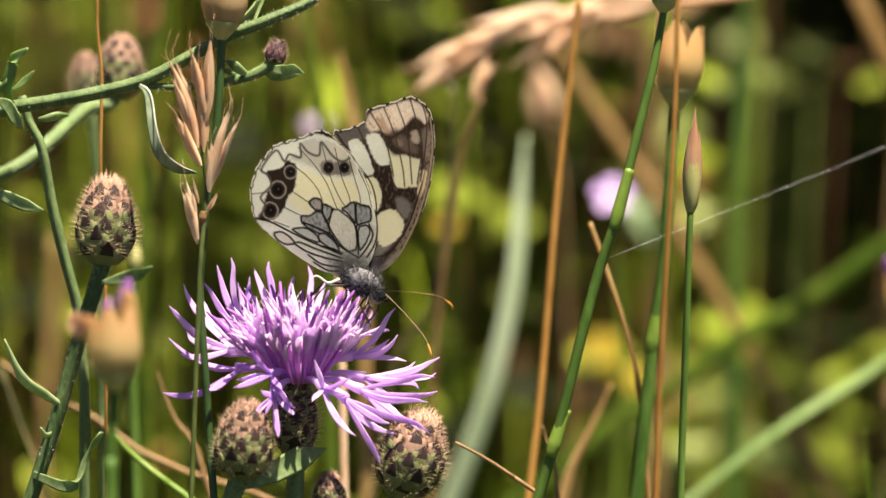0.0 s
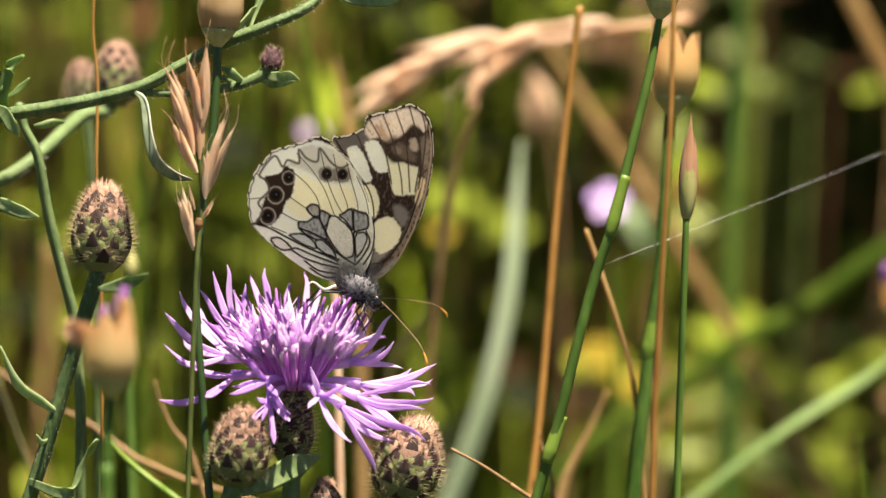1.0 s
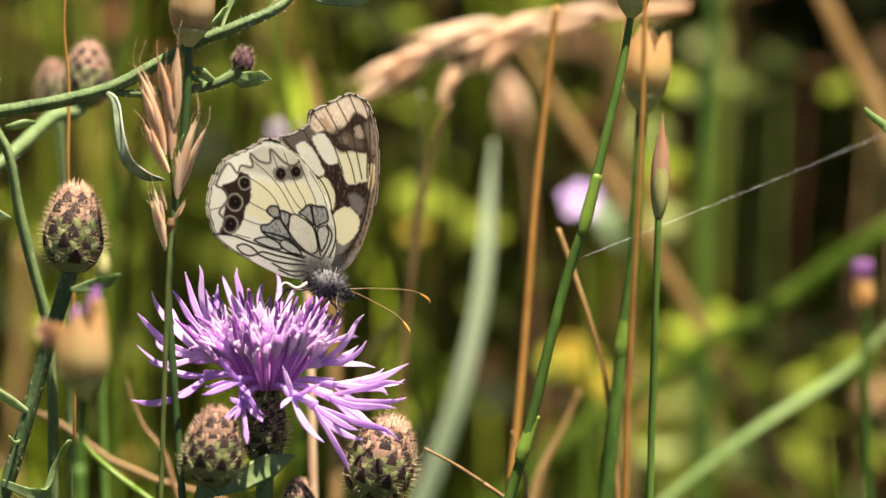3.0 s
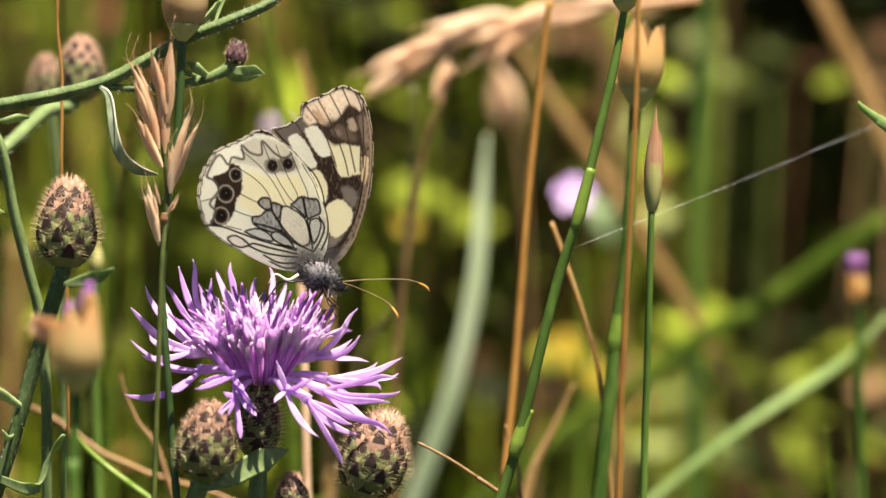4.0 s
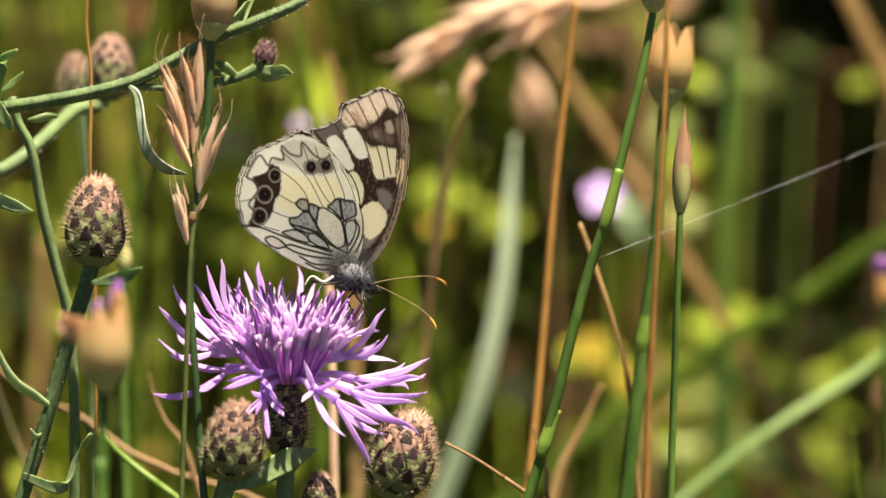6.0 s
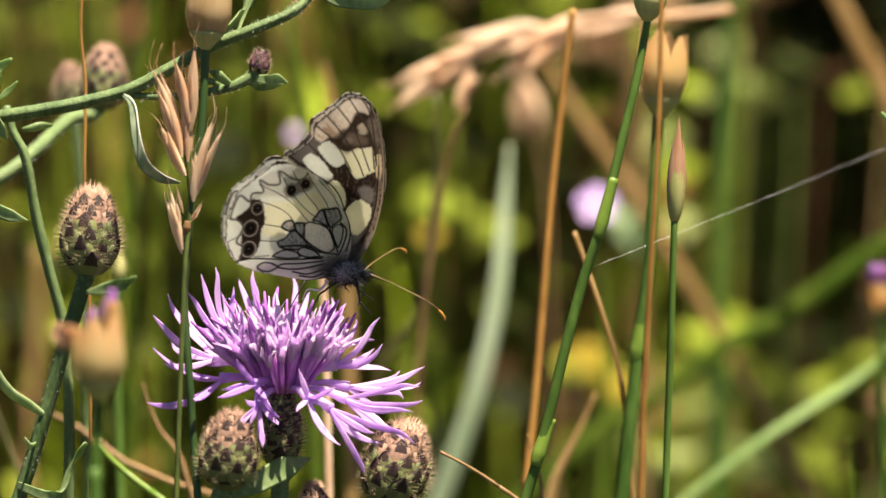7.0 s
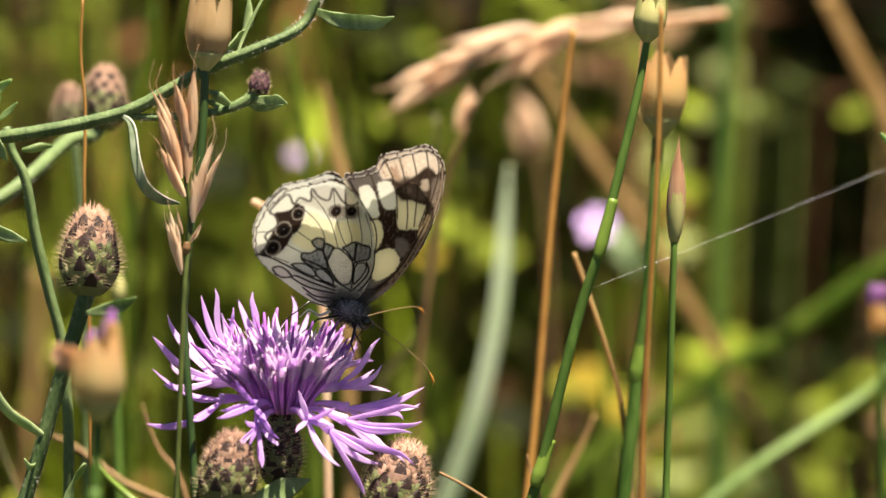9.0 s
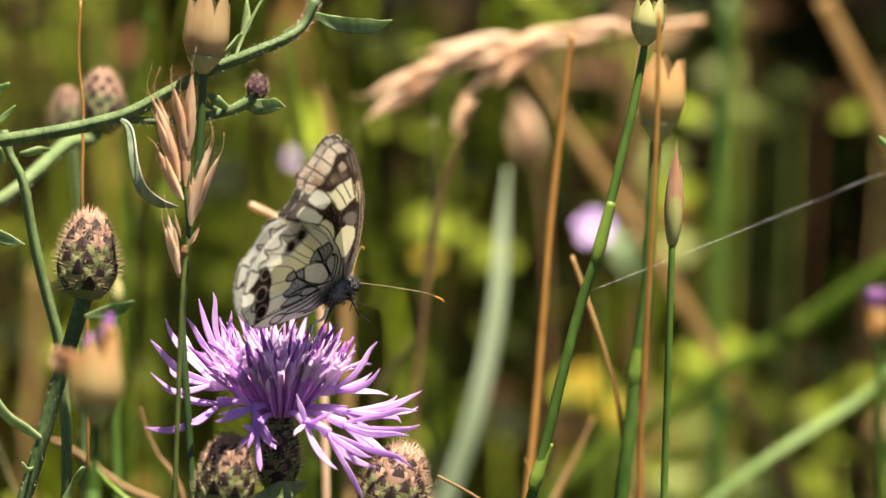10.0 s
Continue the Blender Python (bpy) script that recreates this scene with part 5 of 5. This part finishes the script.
back("tall_grass", [(1082, 680), (1050, 750), (1010, 830), (990, 900)], 70, [2, 8, 11, 12], DRY_BLADE, "pale bent grass blade")
back("tall_grass", [(1588, 184), (1602, 198), (1636, 224), (1680, 260)], 12, [3, 9, 11, 11], FRESH_BLADE, "fresh green leaf tip", (0.3, 0, 1))
back("tall_grass", [(300, -40), (285, 60), (262, 180), (255, 420), (262, 880)], 160, [6, 7, 8, 8, 8], GREEN_BLADE, "green grass blade behind the branch")
back("tall_grass", [(100, 420), (95, 560), (80, 720), (70, 900)], 300, [9, 11, 11, 11], DRY_BLADE, "pale blurred dry blade behind the buds")
back("tall_grass", [(1530, 760), (1534, 820), (1540, 900)], 60, [1.5, 4, 5], GREEN_BLADE, "short green grass stalk")
back("dry_tall_grass", [(1140, -40), (1150, 160), (1160, 330), (1160, 600)], 320, [8, 9, 8, 5], BROWN, "brown dry blade far behind")


def herb_leaf(x, y, w, long, wide, mat, label):
    """One broad leaf on a thin stalk, far behind."""
    k = (REACH + w * MM) / REACH * U
    q = grown([at(x + 0.4 * long, y + 0.8 * long, w), at(x + 0.45 * long, y + 1.3 * long, w), at(x + 0.4 * long, y + 2.2 * long, w)])
    thing = base("herb", q[-1], label, "herb")
    tube("stalk", q, 0.0006, GREEN_BLADE, thing, n=7)
    for turn in (0.0, 1.9):
        tip = at(x + long * (0.4 - 0.8 * math.cos(turn)), y + long * (0.8 - 1.3 * math.cos(turn * 0.4)), w - 6 * turn)
        mid = q[0].lerp(tip, 0.5) + SIGHT @ Vector((0, 0, 0.002))
        leaf([q[0], q[0].lerp(mid, 0.6), mid, mid.lerp(tip, 0.6), tip], [wide * k * v for v in (0.2, 0.85, 1.0, 0.8, 0.1)], thing, mat, 0.0003, SIGHT @ Vector((0.8, 0.3, -0.5)))


herb_leaf(1130, 380, 300, 70, 30, TEAL_LEAF, "pale blue-green herb with broad leaves, out of focus")


def small_flower(x, y, w, petals, size, mat, label, name="small_flower", heart=NODE, tilt=0.6):
    """An open flower with separate petals, on a stem."""
    c = at(x, y, w)
    pts = [c, at(x + 6, y + 90, w), at(x + 14, y + 300, w), at(x + 10, y + 460, w)]
    thing = base(name, grown(pts)[-1], label, "flower")
    tube("stem", grown(pts), [0.0006, 0.0008, 0.001], GREEN_BLADE, thing, n=7)
    bm = bmesh.new()
    ball(bm, c, (size * 0.2, size * 0.2, size * 0.16))
    part("heart", bm, heart, thing)
    for k in range(petals):
        a = 2 * math.pi * k / petals + 0.3
        d = SIGHT @ Vector((math.cos(a), math.sin(a) * 0.6, math.sin(a) * tilt))
        s = d.cross(SIGHT @ Vector((0, 0.8, -0.6)))
        leaf([c + d * size * 0.1, c + d * size * 0.45, c + d * size * 0.8, c + d * size], [size * 0.08, size * 0.3, size * 0.42, size * 0.16], thing, mat, 0.0002, s, name="petal")
    return thing


small_flower(1084, 347, 190, 5, 0.0042, PINK_PETAL, "pale mauve pink flower, out of focus", tilt=0.9)
small_flower(1064, 618, 370, 9, 0.0060, YELLOW_PETAL, "yellow meadow flower, out of focus", heart=YELLOW_PETAL)
small_flower(1108, 672, 390, 9, 0.0056, YELLOW_PETAL, "yellow meadow flower, out of focus", heart=YELLOW_PETAL)
small_flower(790, 400, 380, 9, 0.0030, YELLOW_PETAL, "yellow meadow flower far behind the butterfly", heart=YELLOW_PETAL)
small_flower(560, 222, 330, 5, 0.0028, PINK_PETAL, "small mauve flower behind the wings")
def petal_tip():
    thing = base("withered_petals", at(1584, 482, 105), "withered mauve petals on a dried calyx", "petals")
    for dx in (-9, 0, 9):
        leaf([at(1584 + dx, 486, 105), at(1583 + dx, 470, 104), at(1583 + dx * 1.4, 452, 104)], [0.0007, 0.0009, 0.0003], thing, MAUVE, name="petal")


petal_tip()


# ---- nodding oat grass ----
def oat_panicle():
    w = 115
    thing = base("oat_panicle", at(1180, 0, w), "nodding dry oat grass panicle swaying in the wind", "grass")
    k = (REACH + w * MM) / REACH * U
    axis = [at(1330, -12, w), at(1180, 6, w), at(1080, 12, w), at(980, 26, w), at(890, 52, w)]
    tube("stalk", axis, [0.0007, 0.0006, 0.0004], STRAW, thing)
    for f, t, wd in (((1090, 4), (905, 92), 17), ((1000, 20), (820, 62), 17), ((890, 64), (726, 146), 19), ((930, 40), (800, 100), 15), ((1060, 6), (960, 84), 17), ((1190, -4), (1040, 20), 13)):
        spikelet(thing, at(*f, w), at(*t, w - 3), 1.5 * wd * k, f[0] + t[0], 4)
    return thing


OAT = oat_panicle()


def hanging_oat(pts, f, t, w, wd, label):
    k = (REACH + w * MM) / REACH * U
    q = [at(x, y, w) for x, y in pts]
    thing = base("oat_spikelet", grown(q)[-1], label, "grass")
    tube("stalk", grown(q), [0.0003, 0.0005, 0.0006], BROWN, thing)
    spikelet(thing, at(*f, w), at(*t, w), wd * k, f[0], 4)


hanging_oat([(852, 170), (820, 260), (795, 400), (770, 620), (760, 900)], (836, 178), (868, 104), 100, 15, "tan oat grass spikelet on a thin stalk")
hanging_oat([(960, 170), (985, 260), (1000, 420), (1010, 900)], (948, 110), (975, 230), 240, 26, "pale blurred oat grass spikelet far behind")


# ---- meadow ----
def strips(name, mat, lines, label, category):
    """Many thin leaves in one mesh; each line is a list of (place, half width, side)."""
    verts, faces, n = [], [], 0
    for line in lines:
        for q, v, sd in line:
            verts += [tuple(q - sd * v), (q[0], q[1], q[2] - 0.25 * v), tuple(q + sd * v)]
        for i in range(len(line) - 1):
            j = n + i * 3
            faces += [(j, j + 1, j + 4, j + 3), (j + 1, j + 2, j + 5, j + 4)]
        n += 3 * len(line)
    me = bpy.data.meshes.new(name)
    me.from_pydata(verts, [], faces)
    me.polygons.foreach_set("use_smooth", np.ones(len(faces), bool))
    me.materials.append(mat)
    return tagged(new(name, me), label, category, kind="stuff")


def grass_line(rnd, x, y, h, hw, bend):
    a, sd = rnd.uniform(0, 2 * np.pi), rnd.uniform(0, np.pi)
    lean = rnd.uniform(0.05, bend) * h
    s = np.array((np.cos(sd), np.sin(sd) * 0.6, 0))
    d = np.array((np.cos(a), np.sin(a), 0))
    return [(np.array((x, y, -0.01)) + d * lean * u * u + np.array((0, 0, h * (u - 0.18 * u * u * bend))), v * hw, s)
            for u, v in ((0, 1), (0.35, 1), (0.65, 0.8), (0.88, 0.45), (1, 0.04))]


def leaf_line(rnd, p, hw, long):
    """A leaf held at p on a thin stalk from the ground."""
    a = rnd.uniform(0, 2 * np.pi)
    d = np.array((np.cos(a), np.sin(a), rnd.uniform(-0.5, 0.5)))
    ln = hw * rnd.uniform(*long)
    s = np.cross(d, (rnd.uniform(-0.4, 0.4), rnd.uniform(-0.5, 0.2), 1.0))
    s /= np.linalg.norm(s)
    foot = np.array((p[0] - d[0] * 0.02, p[1] - d[1] * 0.02, -0.005))
    return [(foot, 0.0005, s), (p - d * 0.004, 0.0005, s)] + [
        (p + d * ln * u + np.array((0, 0, -0.25 * ln * u * u)), v * hw, s) for u, v in ((0, 0.12), (0.3, 0.85), (0.6, 1.0), (0.85, 0.6), (1, 0.04))]


def herbs(name, mat, count, seed, label, near, far, size, keep, long=(1.4, 2.6)):
    """Leaves in the depth behind the flower."""
    rnd = np.random.RandomState(seed)
    lines = []
    while len(lines) < count:
        x, y, w = rnd.uniform(-450, 2050), rnd.uniform(-250, 1150), near + (far - near) * rnd.rand()
        p = at(x, y, w)
        if p.z < 0.01 or rnd.rand() > keep(x, y):
            continue
        lines.append(leaf_line(rnd, np.array(p), rnd.uniform(*size), long))
    strips(name, mat, lines, label, "leaves")


def sward(name, mat, count, seed, label, near, far, tall, wide, keep):
    """Grass on the ground behind the flower."""
    rnd = np.random.RandomState(seed)
    lines = []
    while len(lines) < count:
        x, w = rnd.uniform(-450, 2050), rnd.uniform(near, far)
        if rnd.rand() > keep(x, 441):
            continue
        p = at(x, 441, w)
        lines.append(grass_line(rnd, p.x, p.y, rnd.uniform(*tall) * max(0.15, p.z + 0.06) / 0.3, rnd.uniform(*wide), 0.6))
    strips(name, mat, lines, label, "grass")


def stand(name, mat, count, seed, label, x0, x1, y0, y1, tall, wide=(0.0012, 0.0035), deep=0.7):
    """Tall grass around the clearing, clear of the camera's line."""
    rnd = np.random.RandomState(seed)
    lines = []
    while len(lines) < count:
        x, y = rnd.uniform(x0, x1), rnd.uniform(y0, y1)
        r = math.hypot((2 * x - x0 - x1) / (x1 - x0), (2 * y - y0 - y1) / (y1 - y0))
        if rnd.rand() < (r - 0.62) / 0.45:
            continue
        if abs(x) < 0.10 + 0.18 * (y + 0.42) and -0.75 < y < deep:
            continue
        lines.append(grass_line(rnd, x, y, rnd.uniform(*tall), rnd.uniform(*wide), 0.35))
    strips(name, mat, lines, label, "grass")


def stems(name, mat, count, seed, label, near, far, x0, x1, wide):
    """Thin stems standing in the meadow, some nodding, taller than the line of sight."""
    rnd = np.random.RandomState(seed)
    lines = []
    for _ in range(count):
        w = rnd.uniform(near, far)
        p, lean, h = at(rnd.uniform(x0, x1), 441, w), rnd.uniform(-0.16, 0.16), rnd.uniform(0.75, 1.0) * 0.62
        hw, s = rnd.uniform(*wide), np.array((1.0, 0.2, 0.0))
        lines.append([(np.array((p.x + lean * (u - 0.5) * h + 0.05 * lean * u * u, p.y, -0.01 + h * u)), hw * (1 - 0.5 * u), s) for u in (0, 0.25, 0.5, 0.75, 1.0)])
    strips(name, mat, lines, label, "grass")


def shade_canopy(name, count, seed, label, x0, x1, y0, y1):
    """Broad leaves added level above the line of sight, unseen, to cast shade."""
    rnd = np.random.RandomState(seed)
    lines = []
    for _ in range(count):
        a, g = rnd.uniform(0, 2 * np.pi), np.sqrt(rnd.rand())
        x, y = (x0 + x1) / 2 + np.cos(a) * g * (x1 - x0) * 0.55, (y0 + y1) / 2 + np.sin(a) * g * (y1 - y0) * 0.55
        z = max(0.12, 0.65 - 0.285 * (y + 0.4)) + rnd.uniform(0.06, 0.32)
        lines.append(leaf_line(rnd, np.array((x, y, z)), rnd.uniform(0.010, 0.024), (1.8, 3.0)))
    strips(name, MEADOW_SHADE, lines, label, "leaves")


def hollow(x, y):
    """The shaded gap among the stems, left bare of leaves to stay dark."""
    return 0.0 if x > 1275 and 170 < y < 600 else 1.0


def clumps(x, y):
    """Herbs grow in clumps with dark gaps between them."""
    return min(1.0, max(0.03, 0.42 + 1.9 * noise.noise((x * 0.0085, y * 0.0085, 3.7))))


def green_clumps(x, y):
    return green_side(x, y) * clumps(x, y)


def brown_clumps(x, y):
    return brown_side(x, y) * clumps(x + 900, y)


def green_side(x, y):
    return 0.95 if x < 1180 else (0.12 * hollow(x, y) if y < 540 else 0.95)


def brown_side(x, y):
    return 0.45 if x < 1150 else (0.18 * hollow(x, y) if y < 600 else 0.5)


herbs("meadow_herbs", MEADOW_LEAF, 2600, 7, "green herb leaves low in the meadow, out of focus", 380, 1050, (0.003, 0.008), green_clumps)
def lower_right(x, y):
    return 1.0 if x > 1120 and y > 600 else 0.05


def left_side(x, y):
    return 1.0 if x < 430 and 180 < y < 660 else 0.04


def right_side(x, y):
    return 0.0 if x < 1080 else (0.5 * hollow(x, y) if y < 560 else 1.0)


herbs("sunlit_herbs", MEADOW_LEAF, 420, 19, "yellow-green herb leaves catching the sun, out of focus", 380, 760, (0.004, 0.010), lower_right, (1.0, 1.8))
herbs("sunlit_herbs", MEADOW_LEAF, 190, 29, "yellow-green herb leaves catching the sun, out of focus", 360, 760, (0.004, 0.009), left_side, (1.0, 1.9))
herbs("pale_herbs", PALE_LEAF, 240, 17, "pale green herb leaves catching the sun, out of focus", 400, 820, (0.004, 0.009), right_side, (1.0, 1.8))
herbs("fallen_leaves", FALLEN, 150, 18, "reddish brown dead leaves, out of focus", 400, 820, (0.005, 0.010), right_side, (1.0, 1.8))
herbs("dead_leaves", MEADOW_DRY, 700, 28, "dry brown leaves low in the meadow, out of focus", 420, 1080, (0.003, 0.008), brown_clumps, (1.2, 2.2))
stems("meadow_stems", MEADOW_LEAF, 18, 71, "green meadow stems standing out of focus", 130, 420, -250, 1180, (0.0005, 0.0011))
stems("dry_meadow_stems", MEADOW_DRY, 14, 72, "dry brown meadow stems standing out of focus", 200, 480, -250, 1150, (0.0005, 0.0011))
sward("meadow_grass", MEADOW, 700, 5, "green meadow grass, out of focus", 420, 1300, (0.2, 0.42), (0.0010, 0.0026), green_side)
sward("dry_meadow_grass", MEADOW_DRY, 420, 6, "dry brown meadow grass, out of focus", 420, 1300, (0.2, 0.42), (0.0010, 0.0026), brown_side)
# tall stand to shade the background, its own colour darkened as well
stand("tall_meadow_grass", MEADOW_SHADE, 9000, 9, "tall meadow grass behind the clearing, coloured as in shade", -1.7, 1.9, 0.5, 3.0, (0.45, 0.95))
# clump added mostly out of sight to block sun on the right
stand("tall_grass_clump", MEADOW_SHADE, 2600, 14, "dense tall grass added beside the clearing to cast shade", 0.13, 0.85, 0.85, 2.1, (0.6, 1.1), (0.003, 0.006))
# leaves added out of sight so that the right background falls into shade
shade_canopy("dock_leaves", 700, 22, "unseen broad leaves added to shade the right of the meadow", 0.06, 0.46, 0.50, 1.22)
shade_canopy("dock_leaves", 1000, 21, "unseen broad leaves added to shade the right of the meadow", 0.16, 0.70, 0.93, 1.6)
# small leaf clumps added over the meadow to break its light into patches
rnd = random.Random(31)
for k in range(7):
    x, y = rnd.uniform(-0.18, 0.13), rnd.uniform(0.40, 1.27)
    shade_canopy("herb_top", 26, 40 + k, "leaf clump added above the line of sight to cast dappled shade", x - 0.032, x + 0.032, y - 0.032, y + 0.032)
stand("side_meadow_grass", MEADOW, 6000, 11, "meadow grass round the clearing", -2.0, 2.0, -1.6, 3.6, (0.2, 0.5), deep=1.3)
for k, (x0, x1, y0, y1) in enumerate(((-3.5, -0.45, -1.5, 3.5), (0.8, 3.5, -1.5, 3.5), (-3.0, 3.0, 2.0, 5.0), (-3.0, 3.0, -3.5, -0.9))):
    stand("meadow_turf", MEADOW, 5000, 60 + k, "short dense meadow turf", x0, x1, y0, y1, (0.10, 0.28), (0.003, 0.007))
stand("outer_meadow_grass", MEADOW, 8000, 12, "meadow grass farther out", -7.0, 7.0, 3.0, 12.0, (0.3, 0.7))
stand("outer_meadow_grass", MEADOW, 6000, 13, "meadow grass behind the camera", -7.0, 7.0, -6.0, -1.2, (0.2, 0.4))


# ---- what moves ----
# Butterfly: seconds, its turns about x, y and z, and its bearing.
FLIGHT = (
    (0.0, 5.0, 0.1, 5.5, 633.7, 484.4), (0.5, 4.6, 0.7, 5.0, 634.8, 484.5), (1.0, 5.4, 1.1, 5.7, 634.2, 484.5), (1.5, 6.0, 1.4, 6.1, 633.6, 482.8),
    (2.0, 6.4, 1.4, 6.2, 633.0, 484.0), (2.5, 6.8, -2.0, 9.0, 630.7, 478.9), (3.0, 2.0, -7.5, 18.0, 625.2, 476.0), (3.2, 1.5, -8.2, 17.5, 624.5, 474.4),
    (4.5, 0.5, -6.4, 13.0, 623.2, 470.4), (5.0, -1.0, -12.0, 20.0, 624.4, 466.0), (5.5, 0.0, -9.8, 21.0, 626.3, 471.8), (5.7, 1.0, -2.5, 19.5, 637.0, 482.4),
    (6.8, 24.8, -24.8, 18.5, 615.3, 444.4), (7.0, 26.7, -22.5, 17.6, 628.8, 454.0), (7.5, 27.5, -10.6, 14.8, 634.6, 462.0), (8.0, 25.0, -9.1, 15.9, 639.8, 467.5),
    (8.5, 22.5, 4.6, 17.5, 648.5, 489.0), (9.0, 31.0, 1.3, 18.2, 642.4, 481.2), (9.2, 28.0, -18.5, 16.0, 629.8, 463.0), (9.4, 31.5, -31.4, 21.5, 624.0, 453.0),
    (9.5, 33.8, -35.3, 22.5, 621.2, 449.5), (9.6, 35.8, -38.0, 24.5, 619.0, 447.0), (9.7, 37.5, -43.6, 23.5, 606.0, 440.0), (9.9, 37.8, -40.6, 27.5, 625.0, 451.5),
    (10.0, 37.8, -41.9, 27.0, 620.6, 449.0))
# Feelers: seconds and the bearings of their two tips.
TIPS = (
    (0.0, 805, 537, 768, 620), (1.0, 803, 540, 768, 624), (2.0, 808, 532, 772, 605), (2.5, 813, 528, 778, 594), (3.2, 826, 510, 780, 560), (4.5, 832, 497, 770, 540),
    (5.5, 842, 496, 756, 532), (5.7, 838, 505, 770, 560), (6.8, 748, 418, 822, 540), (7.0, 748, 420, 826, 544), (7.5, 774, 446, 811, 591), (8.0, 785, 462, 820, 590),
    (8.5, 784, 524, 800, 612), (9.0, 783, 494, 811, 627), (9.2, 762, 420, 827, 550), (9.4, 709, 382, 831, 507), (9.7, 672, 355, 822, 453), (10.0, 674, 370, 831, 470))
FEELER_ROOT = Vector((0.0033, 0, -0.0024))


def fly_pose(t):
    rows = np.array(FLIGHT)
    v = [float(np.interp(t, rows[:, 0], rows[:, k])) for k in range(1, 6)]
    turn = Euler([radians(a) for a in v[:3]]).to_matrix()
    m = (SIGHT @ turn).to_4x4()
    m.translation = at(v[3], v[4], 0)
    return m


def motions():
    walk(FLY, [(r[0], fly_pose(r[0])) for r in FLIGHT])
    # the far wings open a little while it turns
    gape = ((0.0, 1.2), (5.5, 1.2), (6.8, 1.5), (8.0, 1.6), (9.0, 1.8), (9.7, 2.0), (10.0, 2.0))
    axis = Vector((0.87, 0, -0.49))
    for near, far in WINGS:
        walk(far, [(t, Matrix.Translation((0, 0.0006, 0)) @ Matrix.Rotation(radians(-g), 4, axis) ) for t, g in gape])
        far.scale = (1, -1, 1)
    for k, feeler in enumerate(FEELERS):
        rows = []
        for row in TIPS:
            t = row[0]
            m = fly_pose(t)
            root = m @ FEELER_ROOT
            tip = at(row[1 + 2 * k], row[2 + 2 * k], 0)
            d = SIGHT.transposed() @ (tip - root)
            flat = math.hypot(d.x, d.z)
            d.y = (1 if k == 0 else -1) * math.sqrt(max(0.0, 0.0128 ** 2 - flat ** 2))
            q = m.to_3x3().transposed() @ (SIGHT @ d)
            x = q.normalized()
            y = (Vector((0, 0, 1)).cross(x)).normalized()
            z = x.cross(y)
            r = Matrix((x, y, z)).transposed().to_4x4()
            r.translation = FEELER_ROOT + Vector((0, 0.0003 * (1 if k == 0 else -1), 0))
            rows.append((t, r))
        walk(feeler, rows)
    # the oat panicle in the wind: shifts against its first place
    sway = ((0.0, 0, 0), (0.5, -24, -18), (1.0, -100, 34), (1.5, -82, 0), (2.0, -25, -60), (2.5, -28, 0), (3.0, -52, 14), (3.5, -40, 0), (4.0, -20, 8), (4.5, -8, 8),
            (5.0, -34, 14), (5.5, -24, -54), (6.0, -20, -20), (6.5, -8, 10), (7.0, -6, 12), (7.5, -24, -22), (8.0, -28, -4), (8.5, -14, 26), (9.0, -14, -18), (9.5, -30, -24), (10.0, -50, -10))
    w = 115
    home, zero = OAT.matrix_world.translation.copy(), at(784, 441, w)
    # the ochre stalk leans over
    bend = ((0.0, 0), (1.0, 8), (2.0, 17), (3.0, 18), (4.5, 17), (5.0, 19), (5.5, 12), (7.0, 17), (8.0, 16), (9.0, 18), (10.0, 20))
    foot = OCHRE_STALK.matrix_world.translation.copy()
    walk(OCHRE_STALK, [(t, Matrix.Translation(foot + SIGHT @ Vector((x * U * 1.1, 0, 0)))) for t, x in bend])
    stir = ((0.0, 0), (2.0, 0), (2.6, 2), (3.2, -11), (4.3, -14), (5.0, -5), (5.7, 0), (10.0, 0))
    spot, mark = THREAD.matrix_world.translation.copy(), at(784, 441, 20)
    walk(THREAD, [(t, Matrix.Translation(spot + at(784, 441 + y, 20) - mark)) for t, y in stir])
    walk(OAT, [(t, Matrix.Translation(home + at(784 + x, 441 + y, w) - zero)) for t, x, y in sway])


motions()
